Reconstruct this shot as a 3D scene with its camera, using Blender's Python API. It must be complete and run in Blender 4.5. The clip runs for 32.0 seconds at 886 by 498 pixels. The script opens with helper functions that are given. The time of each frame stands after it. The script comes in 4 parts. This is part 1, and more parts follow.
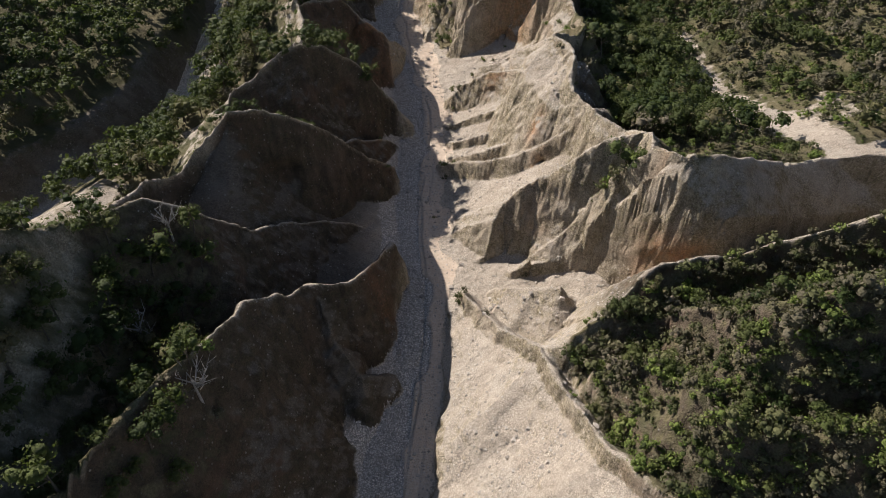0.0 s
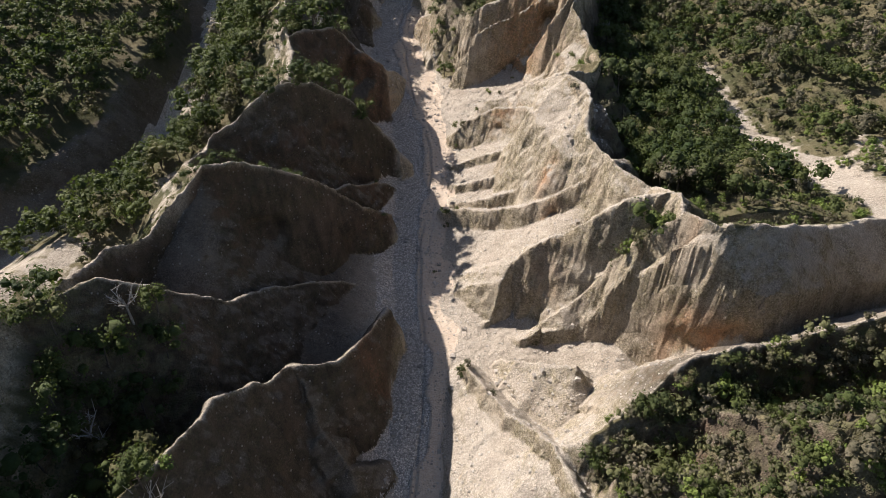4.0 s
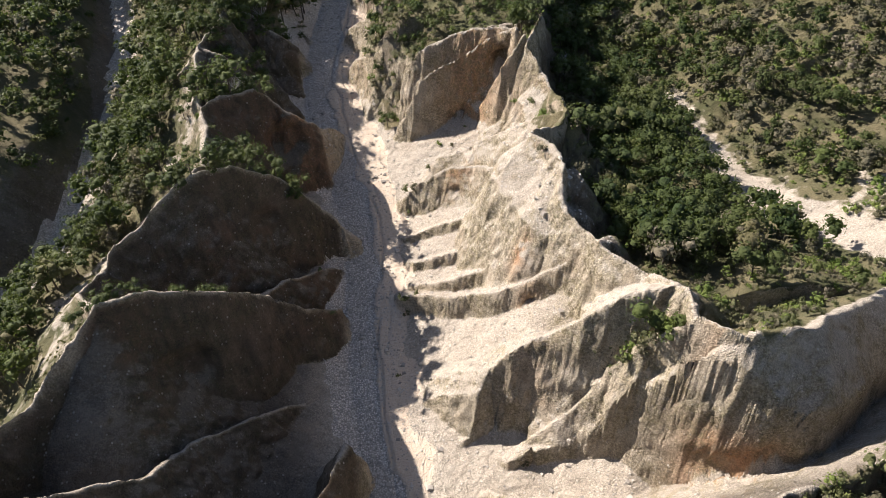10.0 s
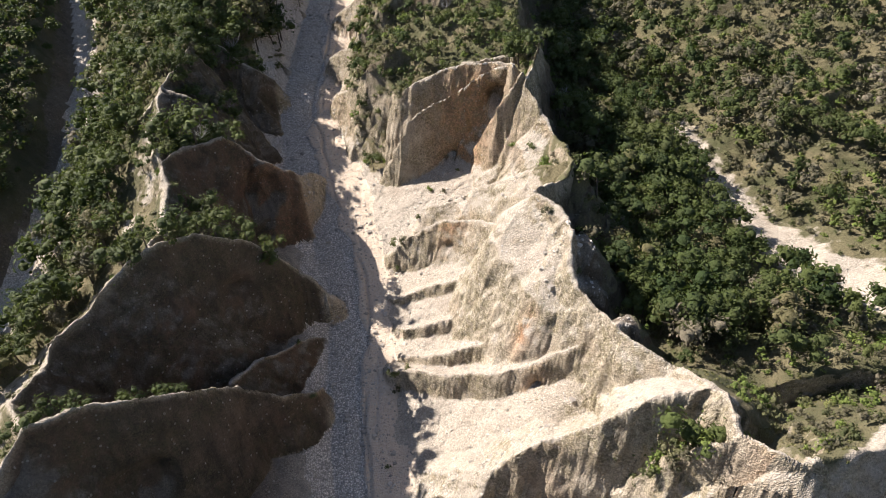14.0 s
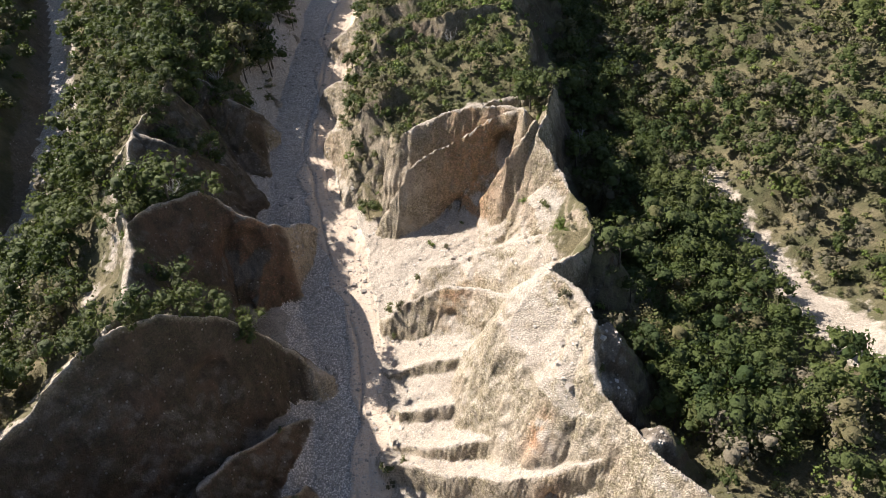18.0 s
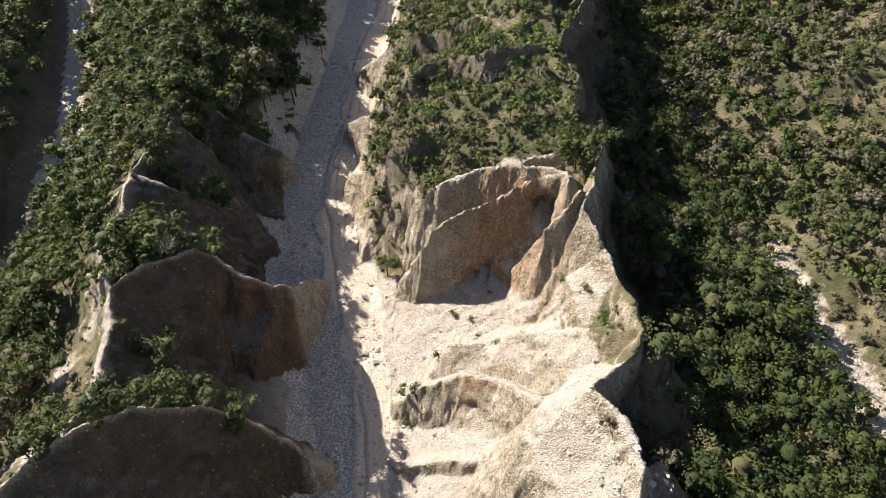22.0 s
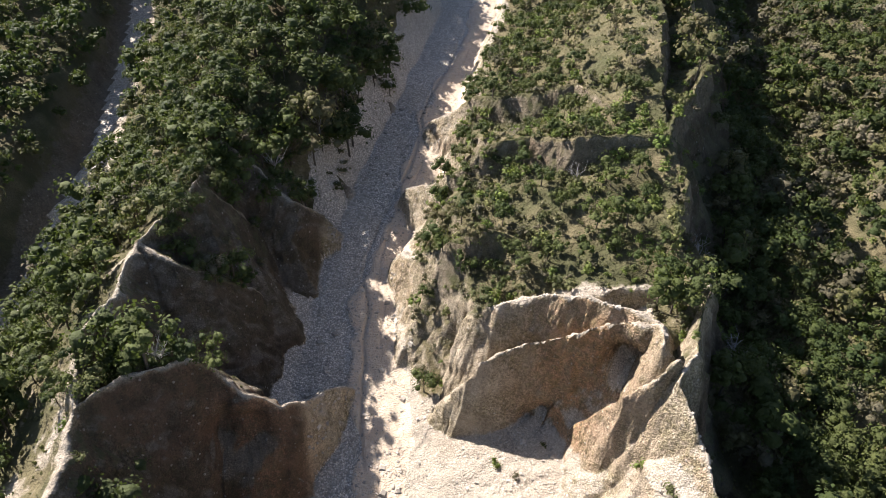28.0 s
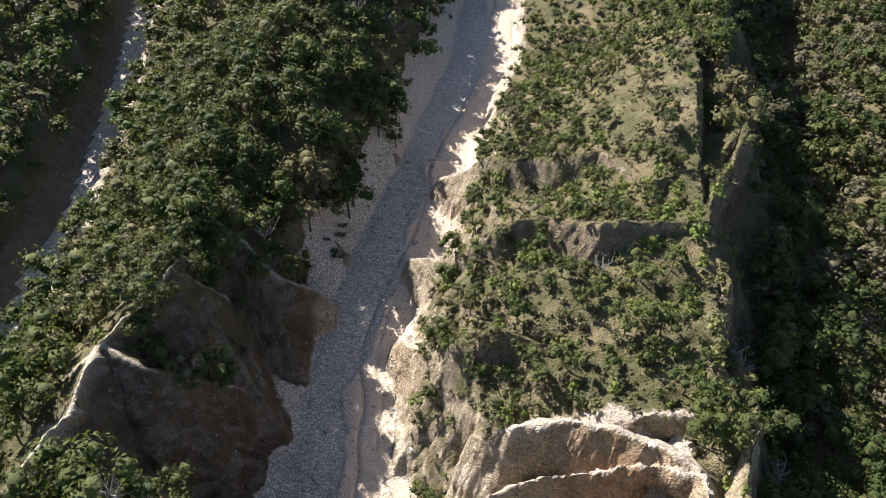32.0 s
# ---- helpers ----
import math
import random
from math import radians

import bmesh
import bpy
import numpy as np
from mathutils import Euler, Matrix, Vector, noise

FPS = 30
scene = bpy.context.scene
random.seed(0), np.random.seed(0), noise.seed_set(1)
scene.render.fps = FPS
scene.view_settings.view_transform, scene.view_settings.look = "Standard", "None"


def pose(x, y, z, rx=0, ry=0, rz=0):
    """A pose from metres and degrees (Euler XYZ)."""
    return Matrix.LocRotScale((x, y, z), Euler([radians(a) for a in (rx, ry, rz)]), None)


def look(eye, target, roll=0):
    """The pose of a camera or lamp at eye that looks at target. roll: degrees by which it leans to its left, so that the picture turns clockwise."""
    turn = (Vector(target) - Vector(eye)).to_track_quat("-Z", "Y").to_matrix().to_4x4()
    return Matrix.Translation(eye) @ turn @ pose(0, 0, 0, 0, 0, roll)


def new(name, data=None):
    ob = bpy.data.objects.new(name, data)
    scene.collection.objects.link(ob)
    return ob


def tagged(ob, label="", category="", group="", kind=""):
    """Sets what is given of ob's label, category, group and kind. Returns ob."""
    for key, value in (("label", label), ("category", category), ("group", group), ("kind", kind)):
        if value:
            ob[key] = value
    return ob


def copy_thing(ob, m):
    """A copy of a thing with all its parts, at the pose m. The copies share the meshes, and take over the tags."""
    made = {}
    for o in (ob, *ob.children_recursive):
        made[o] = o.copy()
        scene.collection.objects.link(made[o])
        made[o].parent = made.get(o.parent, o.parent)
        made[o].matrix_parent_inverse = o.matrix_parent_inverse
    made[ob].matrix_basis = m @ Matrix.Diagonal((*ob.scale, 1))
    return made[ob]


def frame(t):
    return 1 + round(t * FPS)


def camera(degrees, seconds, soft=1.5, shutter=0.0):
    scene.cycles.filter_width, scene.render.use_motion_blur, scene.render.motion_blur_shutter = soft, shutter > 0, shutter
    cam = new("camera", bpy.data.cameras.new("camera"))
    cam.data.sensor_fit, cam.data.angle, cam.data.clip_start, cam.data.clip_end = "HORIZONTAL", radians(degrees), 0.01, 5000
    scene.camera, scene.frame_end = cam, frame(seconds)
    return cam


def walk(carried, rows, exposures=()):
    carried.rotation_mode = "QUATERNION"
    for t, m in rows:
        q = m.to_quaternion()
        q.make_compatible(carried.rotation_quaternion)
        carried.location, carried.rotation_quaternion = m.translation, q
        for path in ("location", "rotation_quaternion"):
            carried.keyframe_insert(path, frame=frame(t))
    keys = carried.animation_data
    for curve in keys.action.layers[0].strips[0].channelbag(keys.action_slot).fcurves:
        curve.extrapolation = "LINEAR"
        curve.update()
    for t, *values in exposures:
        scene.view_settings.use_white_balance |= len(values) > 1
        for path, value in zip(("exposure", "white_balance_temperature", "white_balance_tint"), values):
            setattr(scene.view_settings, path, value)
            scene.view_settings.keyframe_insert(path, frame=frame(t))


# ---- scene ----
cam = camera(64.1, 32.0, soft=0.6)
METRES, EYE, TILT, LEAN, TURN = 150.0, 100.0, -39.6, 0.0, 0.0
EXPOSURES = ((0,0.6,6650,14),(3,0.82,6650,14),(8,1.14,6650,14),(13,1.28,6650,14),(22,1.34,6650,14),(32,1.55,6650,14))
ROWS = [
    (0.0, 0.0, 0.0, 0.0, 0.0, 0.0, -0.0),
    (0.5, -0.0005, 0.0119, 0.0104, 0.02, -0.01, -0.1),
    (1.0, 0.0003, 0.025, 0.0204, 0.12, 0.0, -0.18),
    (1.5, 0.0008, 0.0375, 0.03, 0.18, 0.04, -0.27),
    (2.0, 0.001, 0.0501, 0.04, 0.22, 0.04, -0.34),
    (2.5, 0.0011, 0.0625, 0.0499, 0.25, 0.07, -0.39),
    (3.0, 0.001, 0.0748, 0.0594, 0.21, 0.11, -0.33),
    (3.5, 0.0008, 0.0869, 0.0689, 0.17, 0.14, -0.31),
    (5.5, 0.0009, 0.1363, 0.1085, 0.1, 0.17, -0.23),
    (6.0, 0.0004, 0.1485, 0.1187, -0.19, 0.16, 0.17),
    (6.5, 0.0013, 0.161, 0.1286, -0.66, 0.15, 0.97),
    (7.0, 0.0009, 0.1729, 0.1382, -1.18, 0.15, 1.7),
    (7.5, 0.0011, 0.1851, 0.1479, -1.64, 0.13, 2.4),
    (8.0, 0.0012, 0.1974, 0.1576, -2.1, 0.1, 3.08),
    (8.5, 0.0016, 0.2091, 0.1673, -2.4, 0.07, 3.56),
    (9.0, 0.0019, 0.2214, 0.1771, -2.62, 0.03, 3.86),
    (9.5, 0.0029, 0.2334, 0.1865, -2.87, 0.02, 4.28),
    (10.0, 0.0038, 0.2453, 0.1959, -3.32, -0.02, 4.99),
    (10.5, 0.0044, 0.2575, 0.2062, -3.69, -0.1, 5.52),
    (11.0, 0.0055, 0.2695, 0.2158, -3.94, -0.13, 5.88),
    (11.5, 0.007, 0.2818, 0.2253, -3.95, -0.13, 5.92),
    (12.0, 0.0083, 0.2938, 0.2352, -3.97, -0.13, 5.94),
    (12.5, 0.0104, 0.3061, 0.2449, -3.95, -0.13, 5.96),
    (13.0, 0.0121, 0.3183, 0.2546, -3.96, -0.13, 5.95),
    (13.5, 0.014, 0.3305, 0.2644, -3.96, -0.11, 5.95),
    (14.0, 0.016, 0.3427, 0.2741, -3.98, -0.1, 5.97),
    (14.5, 0.0181, 0.3549, 0.2833, -3.97, -0.07, 5.98),
    (16.5, 0.0276, 0.4036, 0.3213, -3.86, -0.04, 5.97),
    (17.0, 0.0299, 0.4158, 0.331, -3.79, -0.05, 5.94),
    (17.5, 0.0315, 0.4272, 0.34, -3.68, -0.02, 5.74),
    (18.0, 0.0335, 0.4393, 0.3503, -3.6, -0.03, 5.63),
    (18.5, 0.0355, 0.4518, 0.3601, -3.37, 0.0, 5.28),
    (19.0, 0.0375, 0.4637, 0.3703, -3.01, 0.02, 4.76),
    (19.5, 0.0395, 0.4758, 0.3801, -2.73, 0.05, 4.37),
    (20.0, 0.0414, 0.4881, 0.3897, -2.48, 0.08, 3.99),
    (20.5, 0.0433, 0.5005, 0.3993, -2.22, 0.12, 3.61),
    (21.0, 0.0453, 0.5127, 0.4097, -1.91, 0.11, 3.23),
    (21.5, 0.0468, 0.5249, 0.4192, -1.66, 0.16, 2.83),
    (22.0, 0.0477, 0.5371, 0.4289, -1.3, 0.18, 2.28),
    (22.5, 0.0487, 0.5494, 0.4389, -0.83, 0.2, 1.56),
    (23.0, 0.0499, 0.5617, 0.4488, -0.25, 0.22, 0.71),
    (23.5, 0.0506, 0.5739, 0.4589, 0.26, 0.23, -0.08),
    (24.0, 0.0514, 0.5863, 0.4689, 0.75, 0.24, -0.81),
    (24.5, 0.0519, 0.5987, 0.479, 1.2, 0.24, -1.49),
    (25.0, 0.0524, 0.6111, 0.4888, 1.64, 0.26, -2.15),
    (25.5, 0.0523, 0.6232, 0.4987, 2.05, 0.26, -2.78),
    (26.0, 0.0523, 0.6352, 0.5084, 2.43, 0.25, -3.36),
    (26.5, 0.0522, 0.6473, 0.5179, 2.76, 0.23, -3.86),
    (28.5, 0.0493, 0.6958, 0.5566, 3.81, 0.2, -5.56),
    (29.0, 0.0483, 0.7081, 0.5667, 4.02, 0.19, -5.87),
    (29.5, 0.047, 0.7202, 0.5766, 4.19, 0.18, -6.13),
    (30.0, 0.0452, 0.7324, 0.5866, 4.3, 0.19, -6.34),
    (30.5, 0.0434, 0.7422, 0.5973, 4.34, 0.26, -6.48),
    (31.0, 0.0418, 0.7503, 0.6092, 4.32, 0.26, -6.42),
    (31.5, 0.0401, 0.7585, 0.6213, 4.3, 0.3, -6.38),
    (32.0, 0.0384, 0.7665, 0.6332, 4.31, 0.35, -6.33),
]
walk(cam, [(t, pose(0, 0, EYE, TILT, LEAN, TURN) @ pose(METRES * x, METRES * y, METRES * z, 90 + pitch, roll, yaw)) for t, x, y, z, yaw, pitch, roll in ROWS],
     exposures=EXPOSURES)

# ---- sky and sun ----
SUN_TO = Vector((0.809, -0.588, -0.795)).normalized()   # the way the sunlight travels
world = bpy.data.worlds.new("sky")
scene.world = world
world.use_nodes = True
sky = world.node_tree.nodes.new("ShaderNodeTexSky")
sky.sky_type, sky.sun_disc = "NISHITA", False
sky.sun_elevation = math.asin(-SUN_TO.z)
sky.sun_rotation = math.atan2(-SUN_TO.x, -SUN_TO.y)
sky.altitude = 300
world.node_tree.links.new(sky.outputs[0], world.node_tree.nodes["Background"].inputs[0])
world.node_tree.nodes["Background"].inputs[1].default_value = 0.058
sun = new("sun", bpy.data.lights.new("sun", "SUN"))
sun.data.energy, sun.data.angle, sun.data.color = 5.0, radians(0.53), (1.0, 0.945, 0.87)
sun.matrix_world = look((0, 0, 300), Vector((0, 0, 300)) + SUN_TO)


# ---- materials ----
class Nodes:
    """A short way to write node materials."""
    def __init__(self, name):
        self.mat = bpy.data.materials.new(name)
        self.mat.use_nodes = True
        self.tree = self.mat.node_tree
        self.bsdf = self.tree.nodes["Principled BSDF"]
        self.out = self.tree.nodes["Material Output"]
        self.bsdf.inputs["Specular IOR Level"].default_value = 0.2

    def node(self, kind, sets=(), **ins):
        n = self.tree.nodes.new("ShaderNode" + kind)
        for k, v in sets:
            if k == "op":
                n.operation = v
            elif k == "attr":
                n.attribute_name = v
            elif k == "blend":
                n.blend_type = v
            elif k == "feature":
                n.feature = v
        for k, v in ins.items():
            self.put(n.inputs[int(k[1:])] if k[0] == "i" and k[1:].isdigit() else n.inputs[k.replace("_", " ")], v)
        return n

    def put(self, socket, v):
        if isinstance(v, bpy.types.NodeSocket):
            self.tree.links.new(v, socket)
        else:
            socket.default_value = v

    def mix(self, fac, a, b, blend="MIX"):
        n = self.tree.nodes.new("ShaderNodeMix")
        n.data_type, n.blend_type = "RGBA", blend
        for s, v in ((n.inputs[0], fac), (n.inputs[6], a), (n.inputs[7], b)):
            self.put(s, v if isinstance(v, (bpy.types.NodeSocket, float, int)) else (*v, 1))
        return n.outputs[2]

    def math(self, op, a, b=0.0, c=None):
        n = self.node("Math", (("op", op),), i0=a, i1=b)
        if c is not None:
            self.put(n.inputs[2], c)
        return n.outputs[0]

    def ramp(self, v, lo, hi, a=0.0, b=1.0):
        n = self.node("MapRange", (), Value=v, From_Min=lo, From_Max=hi, To_Min=a, To_Max=b)
        return n.outputs[0]

    def noise(self, scale, detail=4.0, rough=0.55, vec=None):
        n = self.node("TexNoise", (), Scale=scale, Detail=detail, Roughness=rough)
        self.put(n.inputs["Vector"], vec if vec is not None else self.where())
        return n.outputs[0]

    def where(self):
        return self.node("NewGeometry").outputs[0]

    def attr(self, name):
        return self.node("Attribute", (("attr", name),)).outputs["Fac"]

    def bump(self, height, strength, dist):
        self.put(self.bsdf.inputs["Normal"], self.node("Bump", (), Strength=strength, Distance=dist, Height=height).outputs[0])


def soil_material(name):
    """Pebbly cream conglomerate, browner in the walls, darkened by a mask that paints shade, with scree below and dry
    grass where plants hold it.
    """
    m = Nodes(name)
    p = m.where()
    up = m.node("SeparateXYZ", (), i0=m.node("NewGeometry").outputs["Normal"]).outputs[2]
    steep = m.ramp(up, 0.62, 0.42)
    big, mid, fine = m.noise(0.045, 3), m.noise(0.35, 5), m.noise(2.6, 6, 0.65)
    cream = m.mix(m.ramp(mid, 0.3, 0.7), (0.385, 0.331, 0.268), (0.455, 0.398, 0.328))
    cream = m.mix(m.ramp(m.noise(0.09, 4), 0.45, 0.65, 0.0, 0.5), cream, (0.43, 0.39, 0.333))
    # the mask browns and darkens walls and scree, shade put into the colour
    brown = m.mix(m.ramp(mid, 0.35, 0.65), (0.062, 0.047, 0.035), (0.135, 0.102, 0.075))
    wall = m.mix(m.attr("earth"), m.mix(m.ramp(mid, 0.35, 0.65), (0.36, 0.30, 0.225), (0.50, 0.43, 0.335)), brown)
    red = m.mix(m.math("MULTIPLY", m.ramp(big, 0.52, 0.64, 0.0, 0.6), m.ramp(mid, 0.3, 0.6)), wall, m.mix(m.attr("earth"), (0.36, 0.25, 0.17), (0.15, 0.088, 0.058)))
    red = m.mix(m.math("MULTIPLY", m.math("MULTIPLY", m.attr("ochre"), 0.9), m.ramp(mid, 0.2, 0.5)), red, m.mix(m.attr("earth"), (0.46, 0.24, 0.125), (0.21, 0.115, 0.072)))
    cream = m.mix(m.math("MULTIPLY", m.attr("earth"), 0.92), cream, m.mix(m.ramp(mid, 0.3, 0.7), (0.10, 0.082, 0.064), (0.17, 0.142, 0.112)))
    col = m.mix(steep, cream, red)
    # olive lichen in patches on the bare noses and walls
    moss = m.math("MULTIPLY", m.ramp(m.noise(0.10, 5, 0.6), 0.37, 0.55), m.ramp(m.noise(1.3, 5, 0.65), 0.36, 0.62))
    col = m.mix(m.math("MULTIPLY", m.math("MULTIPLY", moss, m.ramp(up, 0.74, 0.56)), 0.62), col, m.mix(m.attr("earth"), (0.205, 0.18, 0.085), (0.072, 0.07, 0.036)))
    # stones of two sizes, and the shade in the gaps between them painted dark
    cell = [m.node("TexVoronoi", (), Scale=k, Randomness=1.0, Vector=p) for k in (1.7, 4.2, 9.0)]
    tone = [m.node("SeparateColor", (), i0=v.outputs[1]).outputs[0] for v in cell]
    pebbly = m.ramp(m.noise(0.2, 5, 0.65), 0.36, 0.60, 0.45, 1.0)
    for k, lo, hi in ((1, 0.70, 1.20), (2, 0.72, 1.20)):
        col = m.mix(pebbly, col, m.mix(1.0, col, m.ramp(tone[k], 0.0, 1.0, lo, hi), "MULTIPLY"))
    rock = m.math("MULTIPLY", m.ramp(tone[0], 0.86, 0.9), m.ramp(cell[0].outputs[0], 0.36, 0.24))
    col = m.mix(m.math("MULTIPLY", rock, m.math("MULTIPLY", pebbly, 0.85)), col, m.mix(0.55, col, m.mix(m.ramp(tone[0], 0.9, 1.0), (0.70, 0.66, 0.60), (0.19, 0.175, 0.16))))
    gap_shade = m.math("MULTIPLY", m.ramp(cell[1].outputs[0], 0.34, 0.58), m.ramp(fine, 0.42, 0.62))
    col = m.mix(m.math("MULTIPLY", gap_shade, m.math("MULTIPLY", pebbly, m.ramp(steep, 0.0, 1.0, 0.45, 0.9))), col, m.mix(0.7, col, (0.08, 0.064, 0.046)))
    scar = m.math("MULTIPLY", m.ramp(m.noise(1.0, 6, 0.7), 0.54, 0.66), steep)
    col = m.mix(m.math("MULTIPLY", scar, 0.6), col, m.mix(0.7, col, (0.10, 0.08, 0.055)))
    # rain stains and pale runs down the walls
    tall = m.node("VectorMath", (("op", "MULTIPLY"),), i0=p, i1=(1.0, 1.0, 0.2)).outputs[0]
    run = m.noise(0.5, 5, 0.6, tall)
    col = m.mix(m.math("MULTIPLY", m.ramp(run, 0.52, 0.68, 0.0, 0.6), steep), col, m.mix(0.6, col, (0.045, 0.04, 0.03)))
    col = m.mix(m.math("MULTIPLY", m.ramp(run, 0.46, 0.32, 0.0, 0.5), steep), col, m.mix(0.4, col, m.mix(m.attr("earth"), (0.52, 0.42, 0.31), (0.19, 0.14, 0.10))))
    # plants' litter and grass
    green = m.attr("plants")
    gmask = m.ramp(m.math("ADD", green, m.math("MULTIPLY", m.math("SUBTRACT", m.noise(0.5, 5, 0.62), 0.5), 1.3)), 0.35, 0.6)
    gmask = m.math("MULTIPLY", gmask, m.ramp(up, 0.38, 0.62))
    grass = m.mix(m.ramp(m.noise(0.13, 4), 0.38, 0.62), (0.072, 0.076, 0.034), (0.18, 0.152, 0.088))
    grass = m.mix(m.ramp(m.noise(3.2, 5, 0.7), 0.4, 0.7, 0.0, 0.8), grass, (0.065, 0.06, 0.035))
    col = m.mix(gmask, col, grass)
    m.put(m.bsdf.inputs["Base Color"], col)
    m.bsdf.inputs["Roughness"].default_value = 0.95
    h = m.math("MULTIPLY", m.ramp(cell[1].outputs[0], 0.55, 0.1), 0.13)
    h = m.math("ADD", h, m.math("MULTIPLY", m.ramp(cell[2].outputs[0], 0.55, 0.1), 0.04))
    h = m.math("ADD", h, m.math("MULTIPLY", rock, 0.28))
    h = m.math("ADD", h, m.math("MULTIPLY", fine, 0.22))
    h = m.math("ADD", h, m.math("MULTIPLY", m.math("MULTIPLY", m.noise(0.9, 6, 0.62), 0.7), m.ramp(steep, 0.0, 1.0, 0.25, 1.0)))
    m.bump(h, 1.0, 1.0)
    return m.mat


def gravel_material(name, a, b):
    """Grey cobbles; brown silt where the attribute says so, with a ragged border."""
    m = Nodes(name)
    p = m.where()
    cell = [m.node("TexVoronoi", (), Scale=k, Randomness=1.0, Vector=p) for k in (3.5, 7.0)]
    tone = [m.node("SeparateColor", (), i0=v.outputs[1]).outputs[0] for v in cell]
    wide = m.noise(0.22, 5, 0.6)
    col = m.mix(tone[0], a, b)
    col = m.mix(0.55, col, m.mix(1.0, col, m.ramp(tone[1], 0.0, 1.0, 0.55, 1.35), "MULTIPLY"))
    # gaps between cobbles darkened, their relief shade put into the colour
    col = m.mix(m.ramp(cell[0].outputs[0], 0.42, 0.62, 0.0, 0.6), col, (0.12, 0.112, 0.105))
    col = m.mix(m.ramp(m.noise(0.12, 4), 0.4, 0.62, 0.0, 0.45), col, m.mix(0.6, col, (0.34, 0.29, 0.235)))
    silt = m.mix(m.ramp(m.noise(1.5, 6, 0.7), 0.3, 0.7), (0.42, 0.335, 0.26), (0.60, 0.50, 0.395))
    silt = m.mix(m.ramp(m.noise(0.3, 4), 0.45, 0.65, 0.0, 0.6), silt, (0.55, 0.43, 0.33))
    silt = m.mix(m.ramp(tone[1], 0.7, 0.95, 0.0, 0.5), silt, (0.52, 0.47, 0.40))
    brown = m.ramp(m.math("ADD", m.attr("silt"), m.math("MULTIPLY", m.math("SUBTRACT", wide, 0.5), 0.55)), 0.42, 0.58)
    col = m.mix(brown, col, silt)
    m.put(m.bsdf.inputs["Base Color"], col)
    m.bsdf.inputs["Roughness"].default_value = 0.9
    h = m.math("ADD", m.math("MULTIPLY", m.ramp(cell[0].outputs[0], 0.55, 0.1), 0.12), m.math("MULTIPLY", m.noise(4, 5, 0.65), 0.1))
    m.bump(h, 1.0, 1.0)
    return m.mat


def leaf_material(name, dark, light, dry):
    m = Nodes(name)
    isl = m.node("NewGeometry").outputs["Random Per Island"]
    own = m.math("FRACT", m.math("ADD", m.attr("tint"), m.node("ObjectInfo").outputs["Random"]))
    col = m.mix(own, dark, light)
    col = m.mix(m.ramp(own, 0.88, 0.97), col, dry)
    col = m.mix(m.ramp(isl, 0.0, 1.0, 0.0, 0.7), col, m.mix(0.6, col, (0.008, 0.016, 0.006)))
    col = m.mix(m.ramp(isl, 0.8, 1.0, 0.0, 0.6), col, m.mix(0.5, col, light))
    col = m.mix(m.ramp(m.noise(0.05, 3), 0.42, 0.62, 0.0, 0.2), col, m.mix(0.6, col, dry))
    col = m.mix(m.ramp(m.noise(5, 3, 0.7), 0.42, 0.68, 0.0, 0.7), col, m.mix(0.55, col, (0.012, 0.018, 0.006)))
    m.bump(m.noise(4, 3, 0.7), 1.0, 0.3)
    m.put(m.bsdf.inputs["Base Color"], col)
    m.bsdf.inputs["Roughness"].default_value = 0.6
    m.bsdf.inputs["Specular IOR Level"].default_value = 0.2
    tr = m.node("BsdfTranslucent", (), Color=m.mix(0.5, col, (0.12, 0.17, 0.025)))
    mixer = m.node("MixShader", (), i0=0.25, i1=m.bsdf.outputs[0], i2=tr.outputs[0])
    m.put(m.out.inputs[0], mixer.outputs[0])
    return m.mat


def bark_material(name, a, b):
    m = Nodes(name)
    m.put(m.bsdf.inputs["Base Color"], m.mix(m.ramp(m.noise(3.0, 5), 0.3, 0.7), a, b))
    m.bsdf.inputs["Roughness"].default_value = 0.9
    return m.mat


def stone_material(name):
    m = Nodes(name)
    r = m.math("FRACT", m.math("ADD", m.node("ObjectInfo").outputs["Random"], m.node("NewGeometry").outputs["Random Per Island"]))
    col = m.mix(r, (0.23, 0.215, 0.195), (0.56, 0.515, 0.455))
    col = m.mix(m.ramp(m.noise(4, 5), 0.3, 0.7, 0.0, 0.5), col, (0.24, 0.2, 0.16))
    m.put(m.bsdf.inputs["Base Color"], col)
    m.bsdf.inputs["Roughness"].default_value = 0.85
    m.bump(m.noise(9, 4), 0.5, 0.05)
    return m.mat


SOIL = soil_material("conglomerate")
GRAVEL = gravel_material("creek gravel", (0.40, 0.358, 0.31), (0.84, 0.77, 0.685))
LEAF = leaf_material("evergreen leaves", (0.042, 0.07, 0.021), (0.125, 0.153, 0.042), (0.20, 0.17, 0.09))
SHRUB_LEAF = leaf_material("shrub leaves", (0.10, 0.115, 0.05), (0.21, 0.215, 0.095), (0.28, 0.245, 0.16))
FRESH = leaf_material("fresh green leaves", (0.15, 0.22, 0.05), (0.25, 0.31, 0.08), (0.3, 0.3, 0.12))
BRUSH = leaf_material("grey brush", (0.115, 0.105, 0.066), (0.21, 0.185, 0.125), (0.26, 0.22, 0.16))
GRASS = leaf_material("dry grass", (0.17, 0.18, 0.065), (0.29, 0.265, 0.125), (0.32, 0.275, 0.165))
RED_LEAF = leaf_material("red leaves", (0.16, 0.03, 0.03), (0.22, 0.05, 0.045), (0.2, 0.07, 0.05))
BARK = bark_material("bark", (0.06, 0.05, 0.04), (0.13, 0.11, 0.09))
